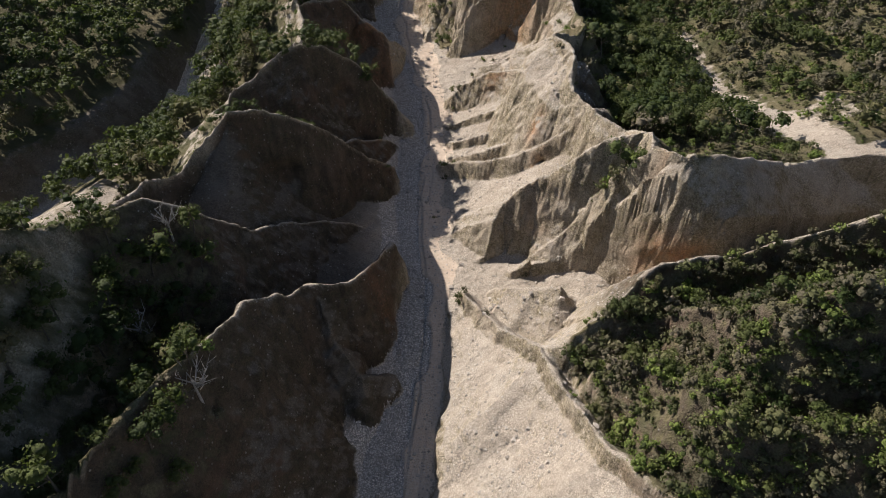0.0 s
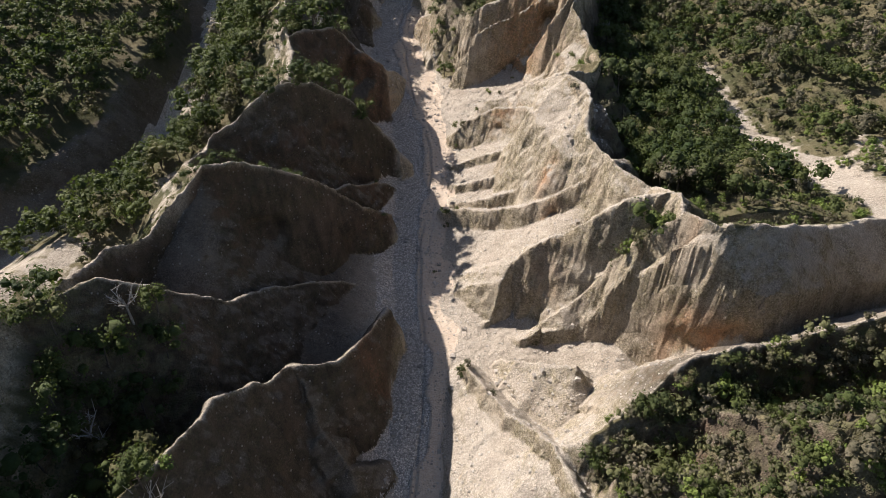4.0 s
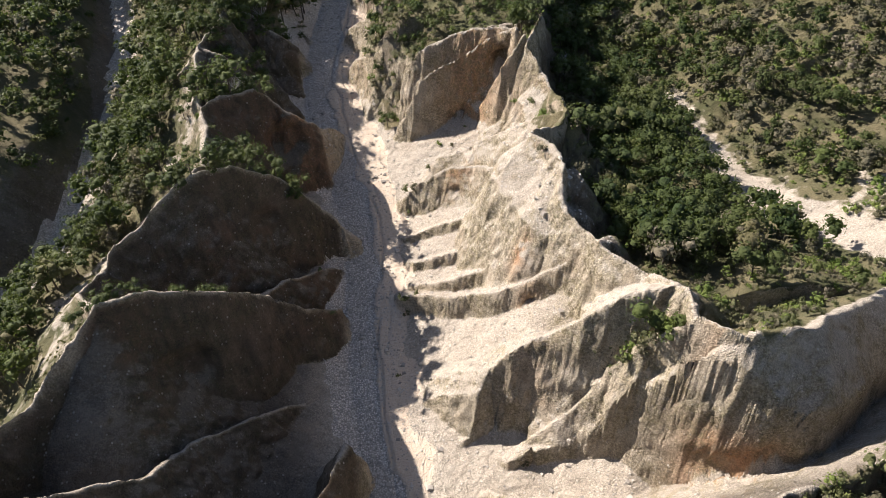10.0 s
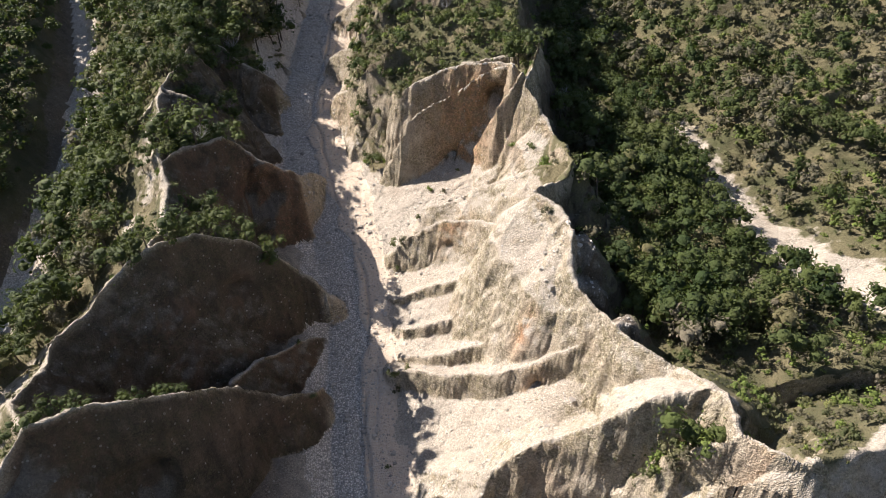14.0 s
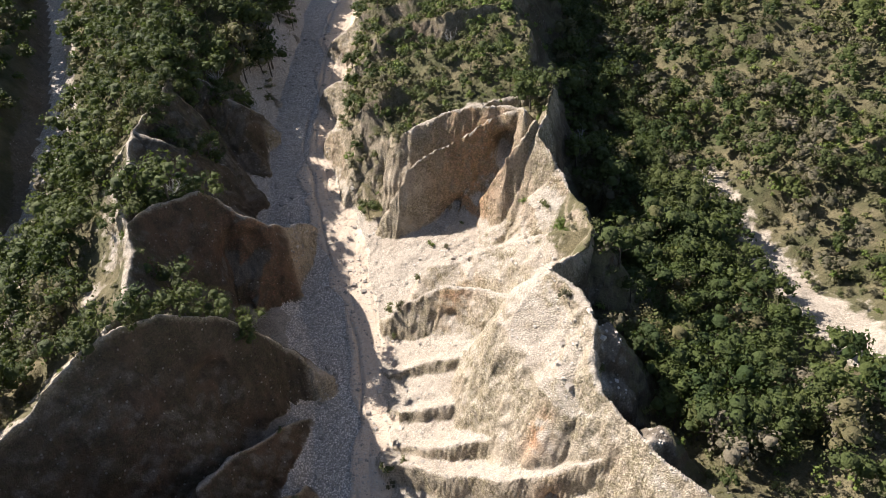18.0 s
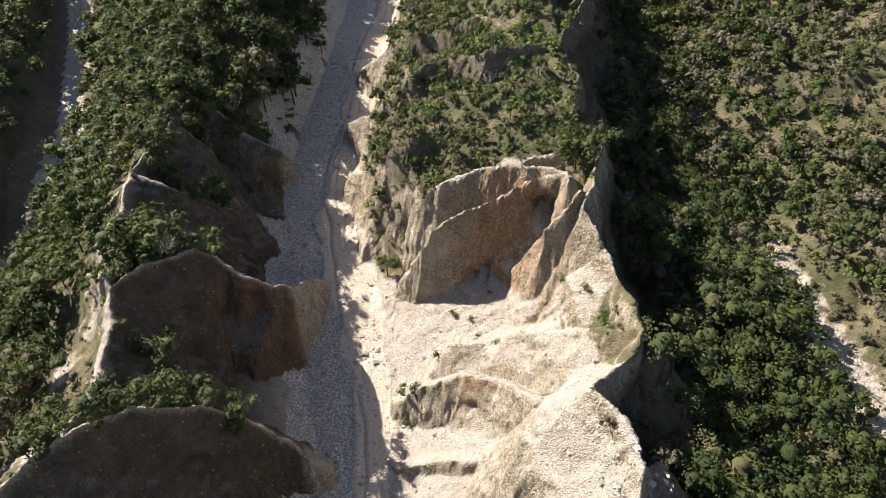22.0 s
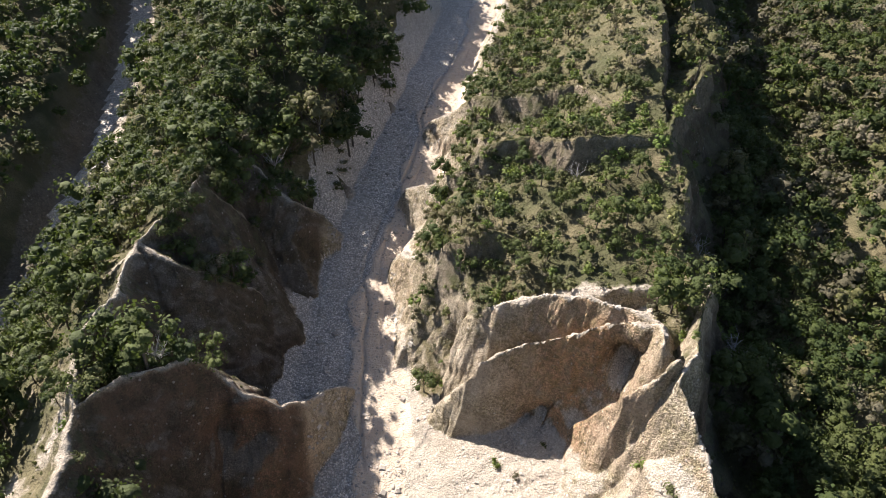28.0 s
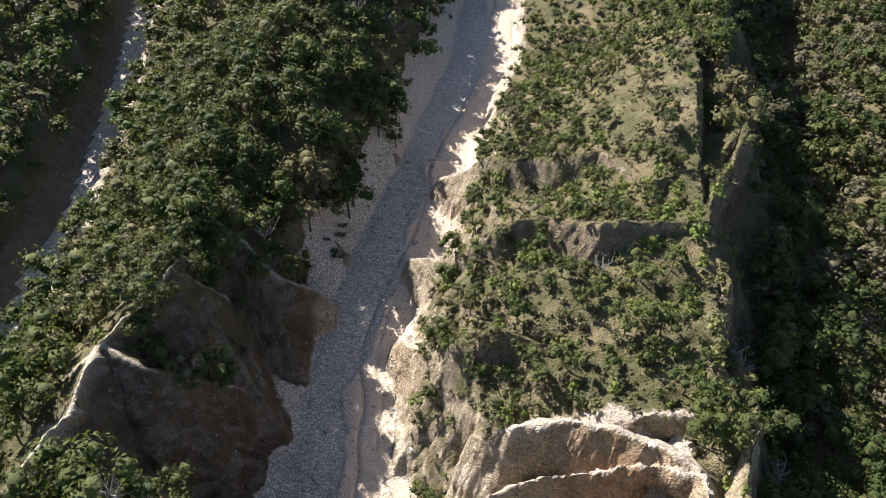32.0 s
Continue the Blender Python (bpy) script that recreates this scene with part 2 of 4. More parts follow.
BARE = bark_material("dead wood", (0.2, 0.19, 0.175), (0.34, 0.32, 0.3))
STONE = stone_material("cobble")

# ---- terrain ----
rng = np.random.default_rng(7)
TABLE = rng.random((256, 256))


def wave(x, y, size, seed=0):
    """Smooth value noise from -1 to 1 with features of that size."""
    u, v = x / size + 37.3 * seed + 1000, y / size + 17.9 * seed + 1000
    i, j = np.floor(u).astype(int), np.floor(v).astype(int)
    a, b = u - i, v - j
    a, b = a * a * a * (a * (a * 6 - 15) + 10), b * b * b * (b * (b * 6 - 15) + 10)
    t = lambda p, q: TABLE[(i + p) & 255, (j + q) & 255]
    return 2 * ((t(0, 0) * (1 - a) + t(1, 0) * a) * (1 - b) + (t(0, 1) * (1 - a) + t(1, 1) * a) * b) - 1


def rough(x, y, size, octaves=4, seed=0, gain=0.5):
    return sum(gain ** k * wave(x, y, size / 2 ** k, seed + 3 * k) for k in range(octaves))


def ease(v, lo, hi):
    t = np.clip((v - lo) / (hi - lo), 0, 1)
    return t * t * (3 - 2 * t)


# the creek: along y, its middle, half width and height
BED_Y = (20, 60, 75, 85, 98, 110, 125, 142, 172, 187, 203, 217, 229, 246, 256, 268, 289, 314, 341, 400, 520)
BED_X = (-12, -9, -7.5, -5.3, -4.6, -4, -5.3, -5.8, -5.5, -8, -13, -14.2, -15.1, -12.4, -11.3, -10.2, -7.3, -3.7, -4, 4, 15)
BED_W = (6, 6, 6, 4.6, 5, 4.8, 5.3, 5.5, 6.2, 6.5, 8, 7, 7.1, 8, 7.4, 7, 7, 7.5, 6.7, 5, 4)
BED_Z = ((20, 60, 81, 109, 136, 190, 238, 260, 298, 330, 400, 520), (-14, -10, -7.5, -1.5, 0.3, 8, 15.5, 19, 24, 29.5, 40, 62))
# the valley to the west
WEST_Y = (60, 100, 128, 150, 164, 200, 245, 270, 288, 314, 330, 400, 520)
WEST_X = (-125, -108, -93, -77, -70, -68, -73.5, -80, -84.5, -92.5, -97, -112, -135)
WEST_Z = (0, 3, 5, 8, 10, 14, 18.5, 21, 23, 26, 28, 36, 52)


def creek(y):
    return np.interp(y, BED_Y, BED_X), np.interp(y, BED_Y, BED_W), np.interp(y, *BED_Z)


def east_floor(x, y):
    return 15.5 + 0.04 * np.abs(y - 185) + 0.2 * np.clip(155 - y, 0, 55) + 0.42 * np.maximum(0, x - 72) * ease(y, 90, 230) + 1.8 * rough(x, y, 26, 3, 5)


def base_height(x, y):
    cx, w, cz = creek(y)
    d = np.maximum(0, np.abs(x - cx) - w)
    apron = 0.012 * ease(y, 118, 130) * ease(y, 184, 174) * (x > cx)
    # the scree climbs steeply to the eastern crest
    fan = 0.85 * np.maximum(0, d - 25.5) * ease(y, 128, 136) * ease(y, 198, 190) * (x > cx)
    low = 0.22 * np.minimum(d, 20) * ease(y, 122, 114) * ease(y, 90, 97) * (x > cx)
    low = low + 0.4 * np.clip(d - 30, 0, 14) * ease(y, 120, 112) * ease(y, 86, 92) * (x > cx)
    mid = cz - low + 0.42 * np.minimum(d, 42) + 0.1 * np.maximum(0, d - 42) + apron * d * d + fan
    hill = cz + np.minimum(1.6 * d, 15 - 6 * ease(y, 236, 256) * ease(d, 38, 16) - 8 * ease(y, 272, 315) + 0.3 * d + 1.1 * rough(x, y, 9, 3, 15))
    wood = cz + np.minimum(1.2 * d, 10 + 0.35 * d)
    mid = mid + (np.maximum(mid, hill) - mid) * ease(y - np.interp(x, (-6, 2, 5, 9), (209, 206, 202, 199)), 0, 4) * (x > cx) + (np.maximum(mid, wood) - mid) * ease(y, 232, 244) * (x < cx)
    wx, wz = np.interp(y, WEST_Y, WEST_X), np.interp(y, WEST_Y, WEST_Z)
    dw = np.maximum(0, np.abs(x - wx) - 2)
    west = wz + np.where(x < wx, np.minimum(1.4 * dw, 8 + 0.22 * dw), 0.5 * dw) + ease(dw, 2, 14) * 2.2 * rough(x, y, 30, 3, 9)
    ex = 41 + 5 * ease(y, 196, 204) + 6 * ease(y, 204, 300)
    east = east_floor(x, y) + (0.8 + 2.2 * ease(y, 199, 206)) * np.maximum(0, ex - 4 - x)
    h = np.minimum(np.minimum(mid, west), east)
    return np.minimum(h, 75 + 6 * rough(x, y, 90, 3, 2))


# Crests: name, label, points up the ridge (x, y, z), then the profile of its left and its right flank as
# (steepness of the wall, height of the wall, slope of the scree below), or with more bands of wall.
RIDGES = []


def crest(label, points, left, right, jag=0.5):
    RIDGES.append((label, np.array(points, float), left, right, jag))


# west side; each runs from its nose by the creek uphill, so its left flank faces south
crest("shaded bare spur with a pale sunlit knife edge", ((-10.9, 111.2, 8.5), (-12.6, 103.5, 10.5), (-17.5, 95.5, 12.5), (-24.3, 93, 14.6), (-26.3, 86.6, 17.5), (-30.6, 79.5, 23), (-31.7, 71.6, 26), (-35, 63, 28), (-40, 50, 29), (-50, 30, 29)), (2.7, 17, 1.7), (2.0, 8, 1.7))
crest("shaded earth rib at the foot of a bare spur", ((-11.5, 86.5, -3), (-15.5, 84.5, 0), (-19.5, 87, 5), (-22.5, 92.5, 12)), (1.1, 3, 1.7), (0.9, 3, 1.7), 0.3)
# its far end rises out of view, heightened to shade the slopes below
crest("shaded brown spur with a thin pale crest", ((-17.5, 125.5, 1.5), (-20.3, 122.4, 5), (-25, 117.8, 9.5), (-31.3, 109.8, 15), (-35, 102.2, 19.5), (-37.5, 99.6, 23), (-43, 92, 32.3), (-47.3, 90, 35), (-54, 82, 37), (-61, 67, 45), (-68, 52, 50), (-76, 30, 54)), (1.7, 16, 1.7), (1.5, 14, 1.7))
crest("tall shaded earth wall under a thin grassy crest", ((-11.5, 144.5, 5.5), (-12.8, 141.1, 8.4), (-17, 138, 12.5), (-22.9, 135.3, 18), (-27, 130, 25.5), (-31, 126.2, 30.3), (-36, 123.5, 32.6), (-41.2, 119.9, 34), (-45, 114.5, 30), (-47.7, 109.5, 27.5), (-51.5, 103, 30), (-55, 96, 30), (-54, 82, 34)), (4, 22, 1.0), (2.0, 12, 1.5))
crest("low shaded fin of brown earth", ((-12.7, 157.1, 4.2), (-16.7, 152.2, 8.2), (-21.1, 146.3, 12.4), (-24.5, 140, 14)), (1.8, 5, 1.7), (1.8, 6, 1.7), 0.3)
crest("shaded brown earth wall with shrubs along its crest", ((-10.9, 163.3, 10), (-14, 163.8, 14), (-17.4, 163.4, 18), (-22.3, 160.7, 25.5), (-28.2, 157, 30.5), (-33.8, 151.5, 33)), (3.2, 20, 1.7), (1.5, 9, 1.7))
crest("long wooded divide with pale eroded pinnacles", ((-41.2, 119.9, 33.5), (-47, 128, 29.5), (-45.8, 138.4, 27.5), (-40, 145.5, 30), (-33.8, 151.5, 33), (-33.5, 160, 31), (-34.6, 167, 32.5), (-36, 176, 33), (-40.7, 186, 33.2), (-39.5, 194, 33.3), (-41.6, 203.3, 34.2), (-38.5, 209, 34.5), (-37.5, 216, 36), (-39, 226, 35), (-43, 237.6, 37), (-40, 250, 34), (-38, 263, 33.5), (-37, 285, 35.5), (-43, 315, 40), (-50, 360, 60), (-60, 450, 80)), (1.5, 4, 0.72), (2.2, 14, 1.6), 0.8)
crest("reddish shaded spur with a scalloped crest", ((-11.3, 201, 9.5), (-12.7, 199.2, 12), (-15, 195.3, 15.5), (-16.2, 190.7, 19), (-17.4, 187.6, 21.5), (-21.2, 186.5, 25.2), (-24.7, 187, 28.4), (-27.5, 186, 31), (-33, 182, 32.5), (-36, 176, 33)), (2.6, 16, 1.7), (1.6, 9, 1.7))
crest("bare brown spur below a pale pinnacle", ((-24, 215.5, 13), (-27.9, 210.5, 20), (-30.5, 207, 25.5), (-32.6, 204.3, 29), (-36.3, 202.3, 32), (-41.6, 203.3, 34.2)), (1.6, 14, 1.7), (1.4, 9, 1.7))
crest("steep brown flank with bare gullied earth", ((-30.5, 224.5, 19), (-33, 221, 27), (-35, 218, 32), (-37.5, 216, 36.5)), (1.3, 18, 1.7), (1.2, 16, 1.7))
crest("dark bare fin under forest", ((-21, 232.5, 16), (-23, 230.5, 20.5), (-26.1, 227.8, 26), (-31, 229, 30), (-38.5, 230, 35)), (1.4, 12, 1.7), (1, 12, 1.7))
crest("dark forested spur above the creek", ((-22, 245, 18), (-27, 246.5, 23), (-34, 248, 29), (-38, 250, 34)), (1.1, 14, 1.7), (1, 10, 1.7))
crest("dark forested spur above the creek", ((-18, 273, 22), (-24, 271.5, 26), (-31, 270, 30), (-36.5, 272, 35)), (1, 14, 1.7), (1, 10, 1.7))
crest("dark forested spur above the creek", ((-17, 302, 26), (-24, 303, 31), (-33, 303, 36), (-40, 303, 41)), (1, 14, 1.7), (1, 10, 1.7))
# far west
crest("wooded far slope in shade", ((-100, 180, 26), (-112, 190, 29), (-128, 200, 33), (-160, 215, 38)), (0.9, 10, 0.65), (0.9, 10, 0.65), 1.0)
crest("wooded far slope in shade", ((-98, 230, 29), (-110, 238, 35), (-130, 245, 45), (-160, 255, 58)), (0.9, 10, 0.65), (0.9, 10, 0.65), 1.0)
crest("wooded far slope in shade", ((-108, 285, 34), (-122, 290, 41), (-150, 300, 54)), (0.9, 10, 0.65), (0.9, 10, 0.65), 1.0)
crest("shaded slope of bare earth and bushes", ((-98, 150, 24), (-105, 152, 26), (-125, 160, 30), (-160, 170, 34)), (1.2, 10, 0.65), (1.2, 10, 0.65), 1.0)
# east side; each runs down to its nose, so its left flank faces south
crest("sunlit gravel spur with a bush at its nose", ((30, 48, 19), (23, 58.6, 14.7), (19.3, 71.7, 11.2), (15.9, 80, 11.9), (13, 85, 8.6), (10, 90, 5.6), (7, 98.5, 3.4), (4.2, 103.8, 2.2)), (4, 3.2, 0.8), (1.0, 20, 0.8), 0.35)
crest("small gravel rib among scree", ((22, 97, 9.8), (17.5, 99.5, 7.4), (13.5, 103.2, 3.9), (11, 106.3, 0.8)), (1.1, 3, 1), (1.6, 3, 1), 0.35)
crest("bushy brown ridge above a scree fan", ((90, 92, 38), (75, 90, 34), (62, 90, 29), (54, 89.5, 26), (47.5, 88, 25), (40.6, 86.3, 26), (33, 83.7, 26), (25.2, 81, 18.3), (18.3, 79.7, 12.6)), (1.8, 12, 1.6), (1.2, 5, 1.3), 0.7)
crest("shrubby grey ridge with a pale broken crest", ((75, 64, 44), (60, 65, 40), (51.5, 65.7, 38.5), (44.5, 67.2, 35.5), (41.3, 72, 30), (35.6, 79, 21), (28, 80, 17)), (1.8, 14, 1.7), (1.1, 8, 1.7), 0.9)
crest("grassy slope with a bare gravel scar", ((60, 50, 30), (45.5, 54.4, 24.6), (37.6, 56, 24), (34.3, 60.4, 25.3), (31.2, 68, 20), (25, 73.5, 14.5)), (1.7, 14, 1.5), (1.0, 8, 1.7), 0.8)
crest("broad sandy wall with an orange hollow", ((100, 128, 24), (80, 121, 23), (65, 113.6, 26), (57, 108.5, 30), (50, 103.2, 34.2), (44.5, 102.8, 34.4), (42, 103, 34.6), (42.6, 105, 33)), (1.35, 9, 8, 15, 1.3), (0.75, 6, 1.0))
crest("sandy cliff above a narrow ledge", ((41.5, 102.7, 34.8), (40.2, 103.7, 34.4), (36.9, 107, 33.6)), (8, 8.5, 0.8, 0.9, 6, 15, 1.3), (1.6, 8, 2.3))
crest("sandy crest above a steep pocket", ((36.9, 107, 33.6), (37.8, 113.3, 33.2)), (6, 16, 2.0), (2.2, 8, 1.7))
crest("sandy wall crest running down into a low bushy nose", ((41.3, 101.8, 27), (39.3, 103, 25), (36.5, 104.6, 22), (33.6, 105.8, 19.5), (31.4, 107.4, 13), (29, 108.3, 9), (24.4, 109.3, 5.5), (19, 110, 4), (14.5, 110.2, 2.2)), (4.5, 14, 1.0), (0.6, 8, 1.5), 0.35)
crest("sandy blade between two steep pockets", ((36.9, 107, 33.4), (34.5, 109, 29.8), (32, 110.5, 26)), (7, 7, 0.6, 1.0, 5.5), (1.5, 5, 1.4), 0.4)
crest("pebbly lip below a bushy pocket", ((32, 110.5, 26), (28, 112.5, 18.5), (25, 112.3, 12.5), (21.5, 112, 7.5), (18, 112.5, 3.5)), (2.6, 4, 1.4, 3, 4.5), (1.5, 5, 1.4), 0.4)
crest("pale ridge ending in a steep blocky nose", ((37.8, 113.3, 33.2), (37.2, 115, 32.6), (31.3, 116.2, 30), (25.3, 117, 25), (20.2, 119.7, 19.3), (15.9, 120.2, 16), (12.2, 120.4, 12), (10.4, 118.4, 9.3), (8.9, 116.4, 1.5)), (3.4, 15, 1.6), (0.85, 14, 1.7))
crest("bare crest above dark forest", ((37.8, 113.3, 33.2), (36, 121, 28.5), (31.2, 129, 29.5), (27.6, 136.8, 29.3), (27.6, 140, 31.5), (28.5, 144, 33.8)), (2.0, 4, 2.9), (3.5, 17, 1.1), 0.4)
crest("smooth pebbly slope under a bare crest", ((28.5, 144, 33.8), (27.5, 149, 34.4), (25.4, 153.6, 34.9)), (1.6, 3, 1.1, 6, 2.4), (3.5, 17, 1.1), 0.3)
crest("curved pale rib with an overhung orange hollow", ((31.2, 129, 29.5), (28.5, 131, 26), (25.1, 132.5, 22), (21.5, 134.6, 18), (16.7, 136, 14.2), (13.4, 138, 11.8), (9.1, 141, 9.3), (4.6, 144.6, 7), (0.6, 147, 4.5)), (4.5, 6, 1.7), (0.5, 2, 1.7), 0.3)
crest("curved pale rib of pebbly earth", ((27.6, 138, 29), (24.5, 139.5, 22), (21.3, 140.8, 18.2), (14.3, 143.6, 12.4), (6.9, 147.6, 7.6), (3, 150, 5)), (4, 4.6, 1.5), (0.45, 2, 1.7), 0.3)
crest("low pale rib of pebbly earth", ((28.3, 144, 33), (25.7, 147, 22.5), (20.8, 148, 17.4), (15.5, 151.2, 13.2), (8.7, 154.2, 8.6), (3.3, 155.8, 5.6)), (3.5, 3, 1.5), (0.45, 1.5, 1.7), 0.25)
crest("low pale rib of pebbly earth", ((24, 155, 27), (17.8, 159.4, 15.8), (13.7, 160, 12.6), (7.4, 162.6, 8.6), (2, 164, 5.4)), (3.2, 2.4, 1.5), (0.45, 1.5, 1.7), 0.25)
crest("pebbly block with a hollowed face", ((22.6, 160.8, 23.6), (21, 163, 22.5), (17, 168, 19.5), (11.8, 172, 17), (5.5, 173.3, 13), (3.1, 173.6, 10.5)), (2.2, 7, 1.2), (1.1, 5, 1.5), 0.4)
crest("grass-capped pebbly block above the forest", ((25.4, 153.6, 34.9), (30, 159, 32), (34.2, 163.8, 33.2), (34.5, 171, 31.5), (32.8, 179.8, 33.3)), (1.8, 2.5, 0.95, 4, 2.6), (3.5, 17, 1.1), 0.6)
crest("bushy cliff top beside a hollowed bowl", ((32.8, 179.8, 33.3), (29.8, 186, 37.5), (31.6, 188.5, 39), (32.5, 193, 37.7), (35.5, 200, 36)), (3.2, 16, 1.4), (3.5, 17, 1.1), 0.6)
crest("brushy hill edge over a dark cliff", ((35.5, 200, 36), (38.5, 208, 35), (35, 216, 36), (36, 222.5, 39.5), (33.5, 230.8, 42.3), (38, 243, 41), (46.5, 261, 40.5), (46, 282, 41), (50, 310, 42), (60, 360, 48), (75, 450, 65)), (1.2, 1.5, 0.5, 3, 2.2), (3.0, 14, 0.9), 0.6)
crest("short pebbly rib beside a scree fan", ((34.2, 163.8, 33), (28, 168, 29.5), (23.1, 173, 24.5), (16.6, 177.5, 18.2), (10.5, 180, 14)), (1.2, 4, 1.7), (1.6, 3.5, 1.7), 0.4)
crest("hollowed bowl with a curved orange wall", ((28, 189.2, 38.8), (28.7, 193.5, 37.8), (22.5, 196.6, 33.6), (16.2, 197, 29.2), (11, 196.3, 27.2), (8.5, 195.8, 25.4), (6.8, 195.4, 22)), (5, 16, 1.5), (2.2, 4, 1.7), 0.35)
crest("pale curling rim of a hollowed bowl", ((29.6, 187.5, 38.6), (27.2, 186.6, 35.5), (24.7, 187.1, 31.7), (22.8, 188.8, 25), (20.9, 191, 17.2)), (6, 13, 2.2), (5, 10, 2.4), 0.4)
crest("sharp pebbly crest behind a hollowed bowl", ((28.7, 194.5, 37.6), (21.5, 200, 35.6), (15, 201.5, 33), (9.7, 201.4, 30.6), (6, 202.6, 28), (4, 203.2, 24.5), (3, 203.6, 17)), (3.4, 12, 1.7), (1.3, 4, 1.7), 0.5)
crest("shrubby knoll with a pale peak", ((20, 213, 33.5), (12, 213.5, 33), (5.6, 213.2, 34), (1, 215, 30), (-3, 219, 24), (-6.5, 224, 19)), (2.4, 9, 1.7), (0.8, 5, 1.7), 0.6)
crest("bushy crest over a shaded earth wall", ((33.5, 230.8, 42.3), (26, 229.8, 42.2), (19.7, 229, 41.6), (12.5, 233, 39.1), (6, 232.6, 36.4), (1.5, 233.5, 31), (-4, 238, 24), (-8.5, 242, 19.5)), (2.6, 8, 1.7), (0.7, 4, 1.7), 0.5)
crest("grassy slope under a thin pale crest", ((46, 262, 40.5), (35.6, 245.5, 41), (28, 241.5, 41.6), (21.3, 252, 39.6), (12.6, 254.2, 36.5), (2, 258.5, 32), (-5, 262, 24)), (2, 4, 1.7), (0.6, 4, 1.7), 0.5)
crest("brushy spur above the creek", ((46, 283, 41), (32, 279, 38), (18, 283, 34), (6, 287, 29)), (0.8, 4, 1.7), (0.7, 4, 1.7), 0.6)
crest("brushy spur above the creek", ((50, 311, 42), (34, 312, 36.5), (18, 316, 33), (8, 320, 30)), (0.8, 4, 1.7), (0.7, 4, 1.7), 0.6)
# far east
crest("low eroded ridge among brush", ((150, 225, 44), (120, 232, 36), (96, 235.5, 31), (88, 236, 26)), (1.2, 5, 0.4), (0.7, 4, 0.4), 0.8)
crest("low eroded mound among brush", ((100, 190, 27), (85.6, 189.5, 25), (78, 189, 20)), (1.0, 3, 0.4), (0.7, 4, 0.4), 0.6)
crest("low eroded ridge among brush", ((170, 280, 55), (130, 285, 44), (105, 290, 36), (90, 292, 27)), (1.0, 6, 0.45), (0.7, 4, 0.4), 0.8)


def lines(x, y, points):
    """Distance to a polyline, which side (1 left, -1 right, between past its ends), its height there and the way along it."""
    best = np.full(x.shape, 1e9)
    side, h, s = np.zeros(x.shape), np.zeros(x.shape), np.zeros(x.shape)
    run = 0.0
    for a, b in zip(points[:-1], points[1:]):
        ux, uy = b[0] - a[0], b[1] - a[1]
        n = math.hypot(ux, uy)
        ux, uy = ux / n, uy / n
        t = np.clip((x - a[0]) * ux + (y - a[1]) * uy, 0, n)
        dx, dy = x - a[0] - ux * t, y - a[1] - uy * t
        d = np.sqrt(dx * dx + dy * dy) + 1e-6
        near = d < best
        best = np.where(near, d, best)
        side = np.where(near, (ux * dy - uy * dx) / d, side)
        h = np.where(near, a[2] + (b[2] - a[2]) * t / n, h)
        s = np.where(near, run + t, s)
        run += n
    return best, side, h, s


def flank(d, *profile):
    """How far a flank has dropped at that distance from its crest. profile: slope and height of each band from the top, then the last slope."""
    drop, start, fallen = 0 * d, 0.0, 0.0
    for slope, high in zip(profile[:-1:2], profile[1::2]):
        drop = np.where(d >= start, fallen + slope * (d - start), drop)
        start, fallen = start + high / slope, fallen + high
    return np.where(d >= start, fallen + profile[-1] * (d - start), drop)


# the brow of the sandy wall: below it the wall falls sheer to the scree, whatever stands above
BROW = np.array(((62, 99.5, 20.5), (54, 97.4, 22), (48.9, 96.4, 23.4), (45.4, 97.6, 25.6), (41, 100.4, 27.5), (39.3, 102, 25), (36.5, 104, 22), (33.6, 105.8, 19), (31.4, 107.4, 14.5), (29, 108.3, 9.5), (24.4, 109.3, 5.5), (19, 110, 4)))
WALL = range(23, 30)


